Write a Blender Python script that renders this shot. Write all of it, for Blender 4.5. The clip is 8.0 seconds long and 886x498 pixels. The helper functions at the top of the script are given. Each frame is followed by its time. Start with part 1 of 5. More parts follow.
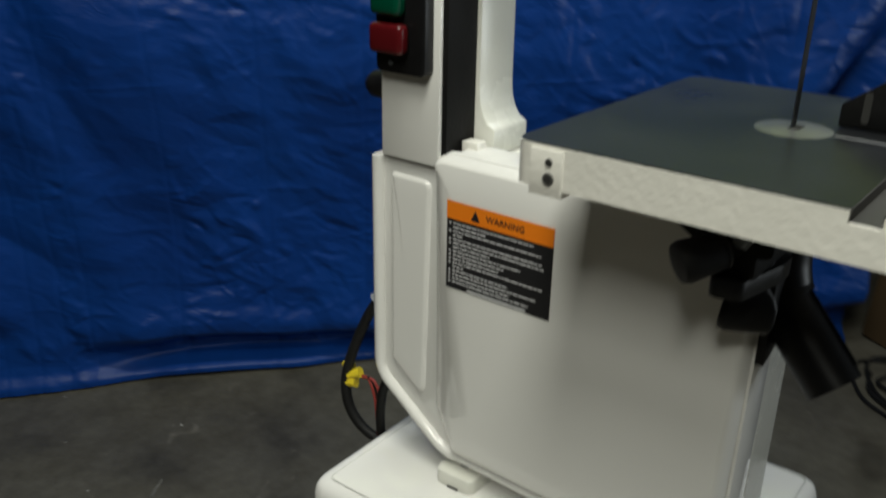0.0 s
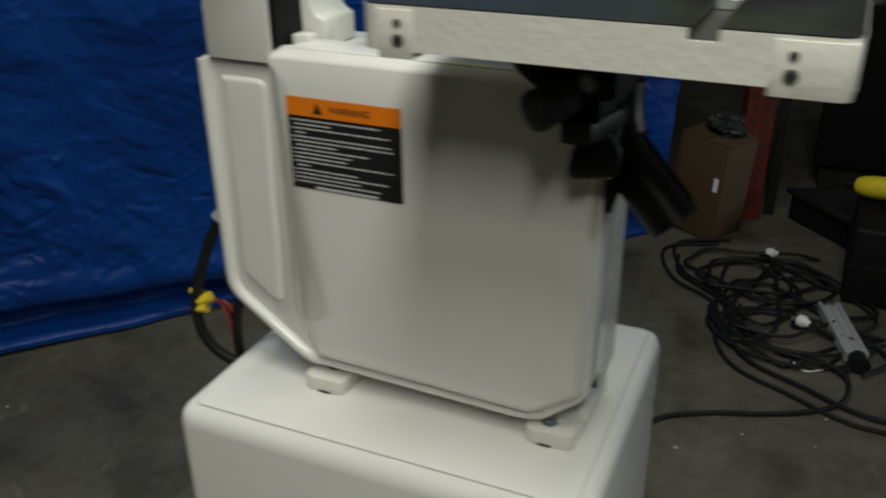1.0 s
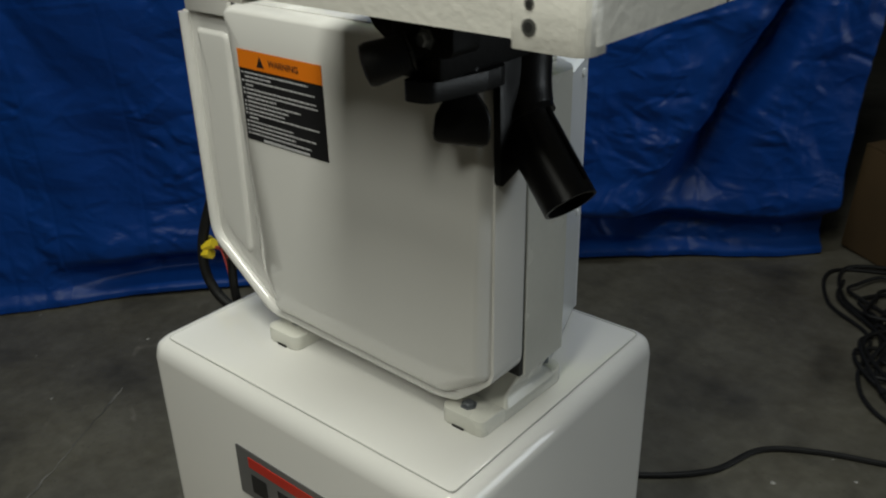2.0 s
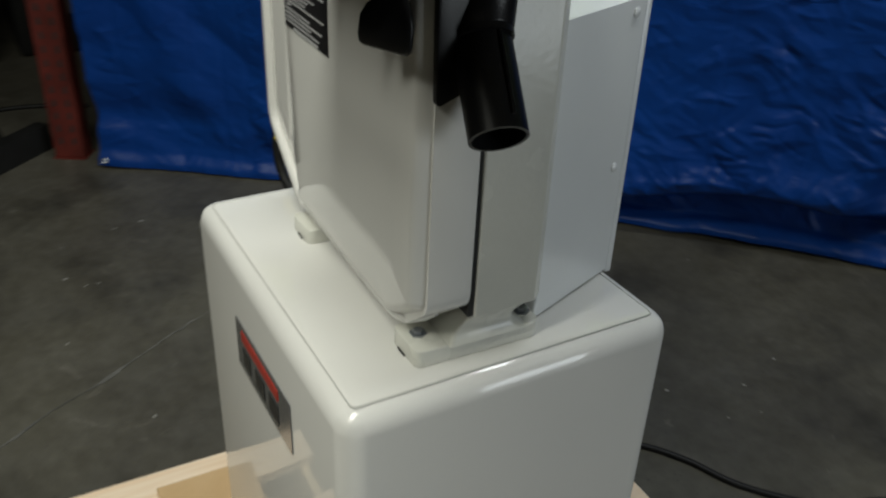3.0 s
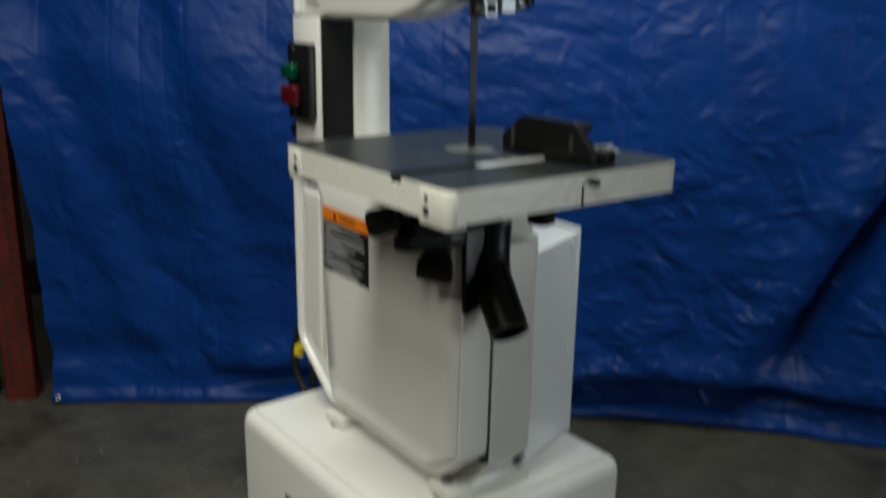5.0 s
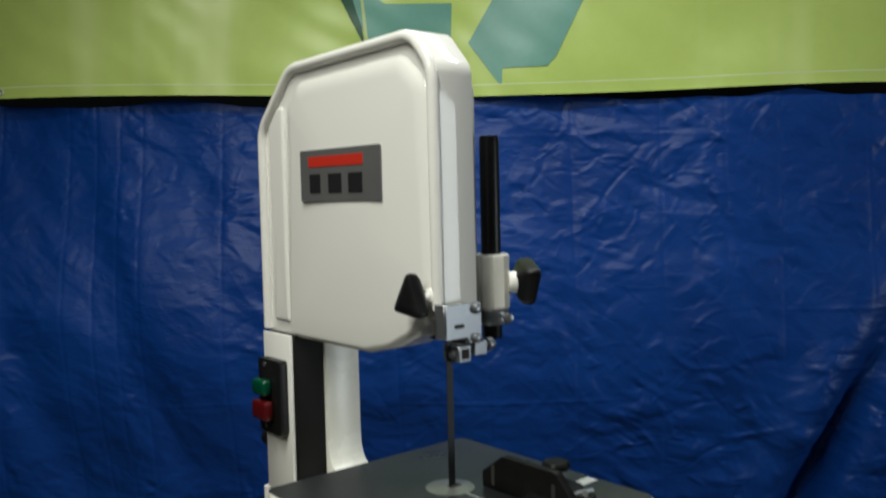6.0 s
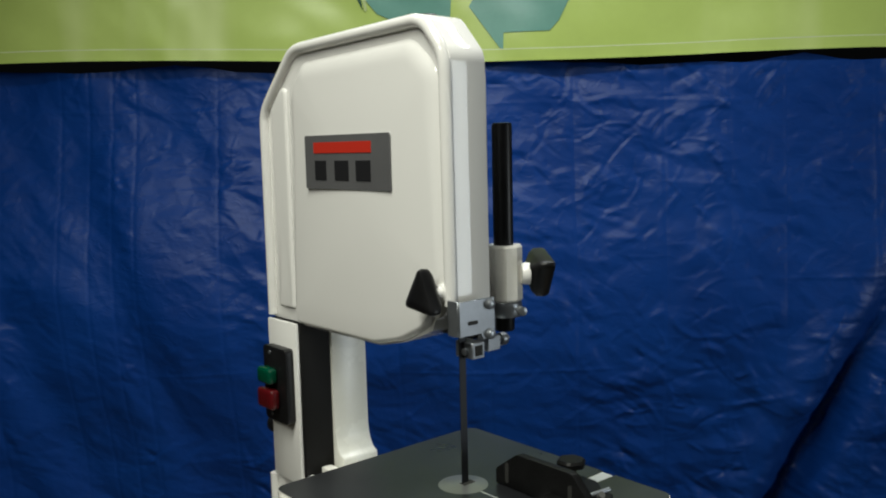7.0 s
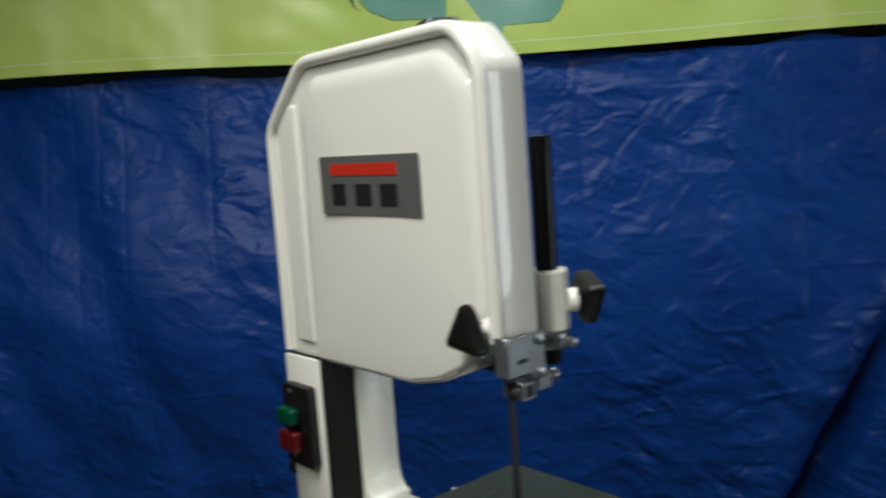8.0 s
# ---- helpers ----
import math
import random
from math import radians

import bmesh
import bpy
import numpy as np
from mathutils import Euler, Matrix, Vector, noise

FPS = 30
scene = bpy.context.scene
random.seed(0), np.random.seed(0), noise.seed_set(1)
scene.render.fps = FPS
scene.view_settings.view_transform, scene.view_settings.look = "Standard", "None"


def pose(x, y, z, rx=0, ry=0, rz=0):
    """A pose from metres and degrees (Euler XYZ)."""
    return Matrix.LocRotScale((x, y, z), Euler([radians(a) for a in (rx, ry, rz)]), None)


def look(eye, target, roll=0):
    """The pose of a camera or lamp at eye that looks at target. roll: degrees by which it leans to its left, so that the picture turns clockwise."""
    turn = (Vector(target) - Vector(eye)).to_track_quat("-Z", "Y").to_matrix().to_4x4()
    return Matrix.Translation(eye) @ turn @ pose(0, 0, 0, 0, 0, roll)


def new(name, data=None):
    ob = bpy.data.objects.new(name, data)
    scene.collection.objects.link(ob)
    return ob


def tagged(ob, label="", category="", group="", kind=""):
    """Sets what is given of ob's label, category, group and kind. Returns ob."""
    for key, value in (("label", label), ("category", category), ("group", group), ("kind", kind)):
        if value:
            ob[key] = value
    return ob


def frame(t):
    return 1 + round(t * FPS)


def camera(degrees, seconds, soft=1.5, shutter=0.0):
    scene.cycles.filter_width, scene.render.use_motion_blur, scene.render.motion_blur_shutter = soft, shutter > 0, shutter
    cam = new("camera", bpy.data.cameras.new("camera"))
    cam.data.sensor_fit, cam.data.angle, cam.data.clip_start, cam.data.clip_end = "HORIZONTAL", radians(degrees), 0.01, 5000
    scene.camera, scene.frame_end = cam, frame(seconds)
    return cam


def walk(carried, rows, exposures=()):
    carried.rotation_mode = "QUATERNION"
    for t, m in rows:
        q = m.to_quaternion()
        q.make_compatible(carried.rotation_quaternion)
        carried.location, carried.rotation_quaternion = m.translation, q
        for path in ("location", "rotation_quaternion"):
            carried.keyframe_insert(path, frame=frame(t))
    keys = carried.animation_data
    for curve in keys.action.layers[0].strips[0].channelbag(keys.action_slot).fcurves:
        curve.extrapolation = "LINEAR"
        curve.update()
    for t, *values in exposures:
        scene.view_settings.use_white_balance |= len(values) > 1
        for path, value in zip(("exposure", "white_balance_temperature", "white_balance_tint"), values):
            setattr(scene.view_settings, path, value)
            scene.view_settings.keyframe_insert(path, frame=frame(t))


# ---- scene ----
cam = camera(54.1, 8.0, soft=2.0, shutter=0.5)
PATH = [
    (0, (0.212, -0.74, 1.53), (-0.932, 0.712, 0.766), 1.1),
    (0.2, (0.156, -0.766, 1.523), (-0.866, 0.739, 0.692), -0.1),
    (0.5, (0.107, -0.792, 1.519), (-0.733, 0.777, 0.606), -1.7),
    (0.8, (0.138, -0.798, 1.483), (-0.627, 0.814, 0.581), -1.0),
    (1, (0.192, -0.781, 1.472), (-0.569, 0.849, 0.598), -0.7),
    (1.2, (0.273, -0.743, 1.455), (-0.561, 0.857, 0.592), -1.0),
    (1.5, (0.385, -0.697, 1.438), (-0.645, 0.791, 0.587), -0.7),
    (1.7, (0.432, -0.67, 1.438), (-0.681, 0.76, 0.592), -0.7),
    (2.8, (0.547, -0.382, 1.392), (-0.875, 0.604, 0.39), 0.0),
    (3, (0.633, -0.347, 1.398), (-0.883, 0.494, 0.401), 2.6),
    (3.2, (0.695, -0.318, 1.397), (-0.875, 0.421, 0.403), 2.1),
    (3.5, (0.728, -0.315, 1.377), (-0.846, 0.33, 0.324), 0.4),
    (3.6, (0.737, -0.334, 1.373), (-0.825, 0.307, 0.301), 0.9),
    (4, (0.76, -0.449, 1.391), (-0.763, 0.362, 0.38), -0.7),
    (4.2, (0.784, -0.527, 1.410), (-0.708, 0.428, 0.480), -0.3),
    (4.5, (0.832, -0.632, 1.44), (-0.616, 0.425, 0.554), -0.6),
    (4.7, (0.847, -0.661, 1.463), (-0.615, 0.436, 0.651), -0.8),
    (4.8, (0.856, -0.683, 1.485), (-0.631, 0.453, 0.779), -0.0),
    (5, (0.859, -0.677, 1.521), (-0.692, 0.467, 0.987), 0.9),
    (5.2, (0.855, -0.675, 1.564), (-0.705, 0.512, 1.166), 0.1),
    (6.3, (0.813, -0.715, 1.76), (-0.71, 0.577, 1.645), -1.2),
    (6.5, (0.803, -0.707, 1.769), (-0.724, 0.571, 1.576), -2.0),
    (6.7, (0.796, -0.705, 1.771), (-0.720, 0.584, 1.572), -1.8),
    (7, (0.784, -0.701, 1.774), (-0.723, 0.592, 1.538), -1.4),
    (7.5, (0.753, -0.699, 1.803), (-0.745, 0.605, 1.568), -2.7),
    (7.8, (0.710, -0.685, 1.837), (-0.730, 0.672, 1.551), -3.2),
    (8, (0.662, -0.671, 1.812), (-0.825, 0.639, 1.55), -4.0),
]
walk(cam, [(t, look(eye, target, roll)) for t, eye, target, roll in PATH],
     exposures=[(0.0, 0.0), (1.0, -0.25), (1.5, -0.25), (3.0, 0.0), (3.5, 0.1), (4.0, -0.1), (4.5, 0.14), (5.0, 0.0), (6.3, -0.05), (8.0, -0.05)])

# ---- world and light ----
world = bpy.data.worlds.new("dim_hall")
world.use_nodes = True
world.node_tree.nodes["Background"].inputs[0].default_value = (0.55, 0.6, 0.62, 1)
world.node_tree.nodes["Background"].inputs[1].default_value = 0.02
scene.world = world


def tube_light(name, at, size_x, size_y, watts, colour=(1.0, 0.97, 0.9), turn=0.0, spread=180):
    """An area lamp without a fixture that shines straight down."""
    data = bpy.data.lights.new(name, "AREA")
    data.shape, data.size, data.size_y, data.energy, data.color = "RECTANGLE", size_x, size_y, watts, colour
    data.spread = radians(spread)
    ob = new(name, data)
    ob.matrix_world = pose(*at, 0, 0, turn)
    return ob


LAMP = (0.985, 1.0, 0.89)
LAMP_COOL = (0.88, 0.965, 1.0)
tube_light("unseen_overhead_lamp", (0.28, -0.894, 3.345), 0.54, 1.04, 38, LAMP, 0, 160)
# unseen fill lamp added to brighten the saw's right-hand faces
right_fill = tube_light("right_fill_lamp", (6.95, 4.6, 1.45), 2.8, 3.0, 142, LAMP_COOL)
right_fill.matrix_world = pose(6.95, 4.6, 1.45, 0, 90, 0)
# unseen lamp added to lift the upper tarp and the banner
tube_light("unseen_overhead_lamp", (-0.40, 0.60, 3.0), 0.2, 1.7, 24, (0.93, 0.985, 1.0), -45)
tube_light("unseen_overhead_lamp", (0.7, -2.3, 3.4), 0.3, 1.2, 46, LAMP)


# ---- materials ----
def mat(name, colour, rough=0.5, metal=0.0, vary=0.12, scale=6.0, fine=60.0, bump=0.0, bump_scale=80.0, coat=0.0, rough_vary=0.08, second=None, spec=0.5):
    """A surface with colour drift at two scales, uneven gloss and fine relief."""
    m = bpy.data.materials.new(name)
    m.use_nodes = True
    nt = m.node_tree
    n, l = nt.nodes, nt.links
    b = n["Principled BSDF"]
    b.inputs["Metallic"].default_value = metal
    b.inputs["Coat Weight"].default_value = coat
    b.inputs["Coat Roughness"].default_value = 0.06
    b.inputs["Specular IOR Level"].default_value = spec
    co = n.new("ShaderNodeTexCoord")
    big = n.new("ShaderNodeTexNoise")
    big.inputs["Scale"].default_value, big.inputs["Detail"].default_value = scale, 5
    small = n.new("ShaderNodeTexNoise")
    small.inputs["Scale"].default_value, small.inputs["Detail"].default_value = fine, 4
    for t in (big, small):
        l.new(co.outputs["Object"], t.inputs["Vector"])
    ramp = n.new("ShaderNodeValToRGB")
    dark = tuple(c * (1 - vary) for c in colour) if second is None else second
    ramp.color_ramp.elements[0].position, ramp.color_ramp.elements[1].position = 0.3, 0.7
    ramp.color_ramp.elements[0].color, ramp.color_ramp.elements[1].color = (*dark, 1), (*colour, 1)
    l.new(big.outputs["Fac"], ramp.inputs["Fac"])
    mix = n.new("ShaderNodeMix")
    mix.data_type, mix.blend_type = "RGBA", "MULTIPLY"
    mix.inputs["Factor"].default_value = min(1.0, vary * 1.5)
    l.new(ramp.outputs["Color"], mix.inputs["A"])
    l.new(small.outputs["Fac"], mix.inputs["B"])
    lift = n.new("ShaderNodeMix")
    lift.data_type, lift.blend_type = "RGBA", "MIX"
    lift.inputs["Factor"].default_value = 0.5
    l.new(mix.outputs["Result"], lift.inputs["A"])
    l.new(ramp.outputs["Color"], lift.inputs["B"])
    l.new(lift.outputs["Result"], b.inputs["Base Color"])
    rr = n.new("ShaderNodeMapRange")
    rr.inputs["To Min"].default_value, rr.inputs["To Max"].default_value = max(0.02, rough - rough_vary), min(1, rough + rough_vary)
    l.new(big.outputs["Fac"], rr.inputs["Value"])
    l.new(rr.outputs["Result"], b.inputs["Roughness"])
    if bump:
        bt = n.new("ShaderNodeTexNoise")
        bt.inputs["Scale"].default_value, bt.inputs["Detail"].default_value = bump_scale, 3
        l.new(co.outputs["Object"], bt.inputs["Vector"])
        bp = n.new("ShaderNodeBump")
        bp.inputs["Strength"].default_value, bp.inputs["Distance"].default_value = bump, 0.002
        l.new(bt.outputs["Fac"], bp.inputs["Height"])
        l.new(bp.outputs["Normal"], b.inputs["Normal"])
    return m


WHITE = mat("gloss_white_enamel", (0.82, 0.81, 0.78), 0.05, vary=0.02, scale=4, fine=300, bump=0.012, bump_scale=35, rough_vary=0.015)
SHEET = mat("white_sheet_metal_paint", (0.84, 0.86, 0.87), 0.22, vary=0.03, scale=5, fine=260, bump=0.04, bump_scale=60)
CAST = mat("painted_cast_iron", (0.76, 0.755, 0.69), 0.26, vary=0.06, scale=14, fine=200, bump=0.15, bump_scale=120)
CAST_ROUGH = mat("rough_painted_casting", (0.81, 0.79, 0.725), 0.26, vary=0.03, scale=22, fine=160, bump=0.32, bump_scale=140)
IRON = mat("ground_cast_iron", (0.095, 0.102, 0.114), 0.31, 0.80, vary=0.42, scale=9, fine=420, bump=0.05, bump_scale=600, rough_vary=0.1)
STEEL = mat("zinc_plated_steel", (0.31, 0.33, 0.355), 0.32, 0.75, vary=0.15, scale=40, fine=400)
ALU = mat("dull_aluminium", (0.66, 0.67, 0.68), 0.4, 0.6, vary=0.1, scale=30, fine=500)
BLADE = mat("blued_saw_steel", (0.035, 0.038, 0.044), 0.5, 0.6, vary=0.2, scale=40)
BLACK = mat("black_plastic", (0.012, 0.012, 0.013), 0.34, vary=0.3, scale=30, fine=400, bump=0.10, bump_scale=500, spec=0.24)
BLACK_MATT = mat("matt_black_paint", (0.009, 0.009, 0.009), 0.6, spec=0.15, vary=0.3, scale=20, bump=0.2, bump_scale=200)
RUBBER = mat("black_rubber_cord", (0.009, 0.009, 0.009), 0.6, vary=0.4, scale=30, spec=0.3)
CAST_BLACK = mat("black_cast_gauge", (0.006, 0.006, 0.006), 0.5, vary=0.3, scale=30, bump=0.2, bump_scale=300, spec=0.16)
SLOT = mat("dark_slot_iron", (0.09, 0.088, 0.082), 0.5, 0.5, vary=0.3, scale=20)
# near-black that paints the shade in gaps, holes and slots; nail heads too
DARK = mat("gap_shade_and_dark_parts", (0.02, 0.02, 0.018), 0.8)
LABEL_BLACK = mat("printed_black", (0.018, 0.018, 0.02), 0.3, vary=0.1)
LABEL_ORANGE = mat("printed_orange", (0.93, 0.235, 0.012), 0.3, vary=0.05)
LABEL_WHITE = mat("printed_white", (0.55, 0.55, 0.56), 0.4, vary=0.05)
BADGE = mat("brushed_badge_plate", (0.30, 0.30, 0.31), 0.2, 0.6, vary=0.1, scale=20, fine=500)
BADGE_RED = mat("badge_red", (0.55, 0.035, 0.02), 0.16, vary=0.06)
BADGE_DARK = mat("badge_black", (0.02, 0.02, 0.022), 0.16, vary=0.1)
BTN_GREEN = mat("green_button", (0.0, 0.055, 0.028), 0.2, vary=0.1)
BTN_RED = mat("red_button", (0.085, 0.005, 0.007), 0.2, vary=0.1)
YELLOW = mat("yellow_plastic", (0.78, 0.60, 0.03), 0.4, vary=0.1, scale=40)
WIRE_RED = mat("red_wire", (0.35, 0.05, 0.04), 0.5)
CARD = mat("brown_cardboard", (0.074, 0.043, 0.014), 0.85, vary=0.2, scale=6, fine=90)
PAPER = mat("white_paper", (0.75, 0.75, 0.75), 0.7, vary=0.05)
RACK_RED = mat("chipped_red_rack_paint", (0.16, 0.019, 0.011), 0.6, vary=0.45, scale=14, fine=70, bump=0.3)
DARK_STEEL = mat("dirty_dark_steel", (0.014, 0.014, 0.013), 0.6, 0.2, vary=0.4, scale=8)
GREY_STEEL = mat("worn_grey_steel", (0.16, 0.16, 0.15), 0.5, 0.4, vary=0.4, scale=7)
WHITE_PLASTIC = mat("white_plug_plastic", (0.72, 0.72, 0.70), 0.4, vary=0.06)
ROOM_WALL = mat("dark_warehouse_wall", (0.03, 0.03, 0.03), 0.8, vary=0.4, scale=1.5)
ROOM_TOP = mat("dim_ceiling", (0.10, 0.10, 0.10), 0.8, vary=0.3, scale=1.0)


def concrete():
    m = mat("worn_concrete", (0.140, 0.132, 0.103), 0.5, vary=0.4, scale=1.6, fine=28, bump=0.35, bump_scale=30, second=(0.082, 0.077, 0.064), rough_vary=0.16)
    nt = m.node_tree
    n, l = nt.nodes, nt.links
    b = n["Principled BSDF"]
    src = b.inputs["Base Color"].links[0].from_socket
    co = next(x for x in n if x.type == "TEX_COORD")
    # pale dusty scuffs and small dark oil spots
    t = n.new("ShaderNodeTexNoise")
    t.inputs["Scale"].default_value, t.inputs["Detail"].default_value, t.inputs["Distortion"].default_value = 9, 6, 1.2
    l.new(co.outputs["Object"], t.inputs["Vector"])
    r = n.new("ShaderNodeValToRGB")
    r.color_ramp.elements[0].position, r.color_ramp.elements[1].position = 0.66, 0.86
    r.color_ramp.elements[0].color, r.color_ramp.elements[1].color = (0, 0, 0, 1), (1, 1, 1, 1)
    l.new(t.outputs["Fac"], r.inputs["Fac"])
    mx = n.new("ShaderNodeMix")
    mx.data_type = "RGBA"
    l.new(r.outputs["Color"], mx.inputs["Factor"])
    l.new(src, mx.inputs["A"])
    mx.inputs["B"].default_value = (0.20, 0.185, 0.16, 1)
    t2 = n.new("ShaderNodeTexNoise")
    t2.inputs["Scale"].default_value, t2.inputs["Detail"].default_value = 3.3, 8
    l.new(co.outputs["Object"], t2.inputs["Vector"])
    r2 = n.new("ShaderNodeValToRGB")
    r2.color_ramp.elements[0].position, r2.color_ramp.elements[1].position = 0.3, 0.46
    r2.color_ramp.elements[0].color, r2.color_ramp.elements[1].color = (0.5, 0.5, 0.5, 1), (1, 1, 1, 1)
    l.new(t2.outputs["Fac"], r2.inputs["Fac"])
    m2 = n.new("ShaderNodeMix")
    m2.data_type, m2.blend_type = "RGBA", "MULTIPLY"
    m2.inputs["Factor"].default_value = 1
    l.new(mx.outputs["Result"], m2.inputs["A"])
    l.new(r2.outputs["Color"], m2.inputs["B"])
    # mottling: brownish and greyish blotches a hand wide, and fine dark pitting
    t3 = n.new("ShaderNodeTexNoise")
    t3.inputs["Scale"].default_value, t3.inputs["Detail"].default_value, t3.inputs["Roughness"].default_value = 7, 9, 0.66
    l.new(co.outputs["Object"], t3.inputs["Vector"])
    r3 = n.new("ShaderNodeValToRGB")
    r3.color_ramp.elements[0].position, r3.color_ramp.elements[1].position = 0.34, 0.66
    r3.color_ramp.elements[0].color, r3.color_ramp.elements[1].color = (0.80, 0.78, 0.73, 1), (1.12, 1.12, 1.12, 1)
    l.new(t3.outputs["Fac"], r3.inputs["Fac"])
    m3 = n.new("ShaderNodeMix")
    m3.data_type, m3.blend_type = "RGBA", "MULTIPLY"
    m3.inputs["Factor"].default_value = 1
    l.new(m2.outputs["Result"], m3.inputs["A"])
    l.new(r3.outputs["Color"], m3.inputs["B"])
    t4 = n.new("ShaderNodeTexVoronoi")
    t4.inputs["Scale"].default_value = 38
    l.new(co.outputs["Object"], t4.inputs["Vector"])
    r4 = n.new("ShaderNodeValToRGB")
    r4.color_ramp.elements[0].position, r4.color_ramp.elements[1].position = 0.06, 0.14
    r4.color_ramp.elements[0].color, r4.color_ramp.elements[1].color = (0.72, 0.72, 0.72, 1), (1, 1, 1, 1)
    l.new(t4.outputs["Distance"], r4.inputs["Fac"])
    m4 = n.new("ShaderNodeMix")
    m4.data_type, m4.blend_type = "RGBA", "MULTIPLY"
    m4.inputs["Factor"].default_value = 1
    l.new(m3.outputs["Result"], m4.inputs["A"])
    l.new(r4.outputs["Color"], m4.inputs["B"])
    l.new(m4.outputs["Result"], b.inputs["Base Color"])
    return m


def wood(name, light, dark, along=1):
    """Sawn pine with stretched grain along one axis and a few knots."""
    m = mat(name, light, 0.6, vary=0.15, scale=5, fine=70, bump=0.2, bump_scale=60)
    nt = m.node_tree
    n, l = nt.nodes, nt.links
    b = n["Principled BSDF"]
    co = next(x for x in n if x.type == "TEX_COORD")
    mp = n.new("ShaderNodeMapping")
    s = [45.0, 45.0, 45.0]
    s[along] = 2.2
    mp.inputs["Scale"].default_value = s
    l.new(co.outputs["Object"], mp.inputs["Vector"])
    info = n.new("ShaderNodeObjectInfo")
    add = n.new("ShaderNodeVectorMath")
    l.new(mp.outputs["Vector"], add.inputs[0])
    comb = n.new("ShaderNodeCombineXYZ")
    mul = n.new("ShaderNodeMath")
    mul.operation = "MULTIPLY"
    mul.inputs[1].default_value = 37.0
    l.new(info.outputs["Random"], mul.inputs[0])
    for i in range(3):
        l.new(mul.outputs[0], comb.inputs[i])
    l.new(comb.outputs[0], add.inputs[1])
    g = n.new("ShaderNodeTexNoise")
    g.inputs["Scale"].default_value, g.inputs["Detail"].default_value, g.inputs["Distortion"].default_value = 1.0, 6, 0.8
    l.new(add.outputs[0], g.inputs["Vector"])
    r = n.new("ShaderNodeValToRGB")
    r.color_ramp.elements[0].position, r.color_ramp.elements[1].position = 0.32, 0.6
    r.color_ramp.elements[0].color, r.color_ramp.elements[1].color = (*dark, 1), (*light, 1)
    l.new(g.outputs["Fac"], r.inputs["Fac"])
    l.new(r.outputs["Color"], b.inputs["Base Color"])
    return m


def tarp_material():
    m = mat("blue_poly_tarp", (0.0015, 0.047, 0.252), 0.44, spec=0.28, vary=0.2, scale=2.5, fine=35, second=(0.001, 0.034, 0.194), rough_vary=0.05)
    nt = m.node_tree
    n, l = nt.nodes, nt.links
    b = n["Principled BSDF"]
    co = next(x for x in n if x.type == "TEX_COORD")
    turn = n.new("ShaderNodeMapping")
    turn.inputs["Rotation"].default_value = (0, 0, radians(-45))
    l.new(co.outputs["Object"], turn.inputs["Vector"])
    # crinkles: ridges drawn out level along the sheet, at three sizes
    hs = []
    for sx, sz, dist, w in ((8.0, 12.0, 1.7, 0.6), (18.0, 28.0, 2.0, 0.5), (36.0, 56.0, 1.2, 0.2)):
        mp = n.new("ShaderNodeMapping")
        mp.inputs["Scale"].default_value = (sx, 1.0, sz)
        l.new(turn.outputs["Vector"], mp.inputs["Vector"])
        t = n.new("ShaderNodeTexNoise")
        t.noise_type = "RIDGED_MULTIFRACTAL"
        t.inputs["Scale"].default_value, t.inputs["Detail"].default_value, t.inputs["Distortion"].default_value = 1.0, 3, dist
        l.new(mp.outputs["Vector"], t.inputs["Vector"])
        k = n.new("ShaderNodeMath")
        k.operation = "MULTIPLY"
        k.inputs[1].default_value = w
        l.new(t.outputs["Fac"], k.inputs[0])
        hs.append(k)
    a1, a2 = n.new("ShaderNodeMath"), n.new("ShaderNodeMath")
    l.new(hs[0].outputs[0], a1.inputs[0])
    l.new(hs[1].outputs[0], a1.inputs[1])
    l.new(a1.outputs[0], a2.inputs[0])
    l.new(hs[2].outputs[0], a2.inputs[1])
    # some packing panels are more crushed than others
    bands = n.new("ShaderNodeMapping")
    bands.inputs["Scale"].default_value = (3.8, 0.0, 0.9)
    l.new(turn.outputs["Vector"], bands.inputs["Vector"])
    cell = n.new("ShaderNodeTexVoronoi")
    cell.inputs["Scale"].default_value = 1.0
    l.new(bands.outputs["Vector"], cell.inputs["Vector"])
    amount = n.new("ShaderNodeMapRange")
    amount.inputs["To Min"].default_value, amount.inputs["To Max"].default_value = 0.35, 1.0
    l.new(cell.outputs["Color"], amount.inputs["Value"])
    bp = n.new("ShaderNodeBump")
    bp.inputs["Distance"].default_value = 0.0028
    l.new(amount.outputs["Result"], bp.inputs["Strength"])
    l.new(a2.outputs[0], bp.inputs["Height"])
    l.new(bp.outputs["Normal"], b.inputs["Normal"])
    return m


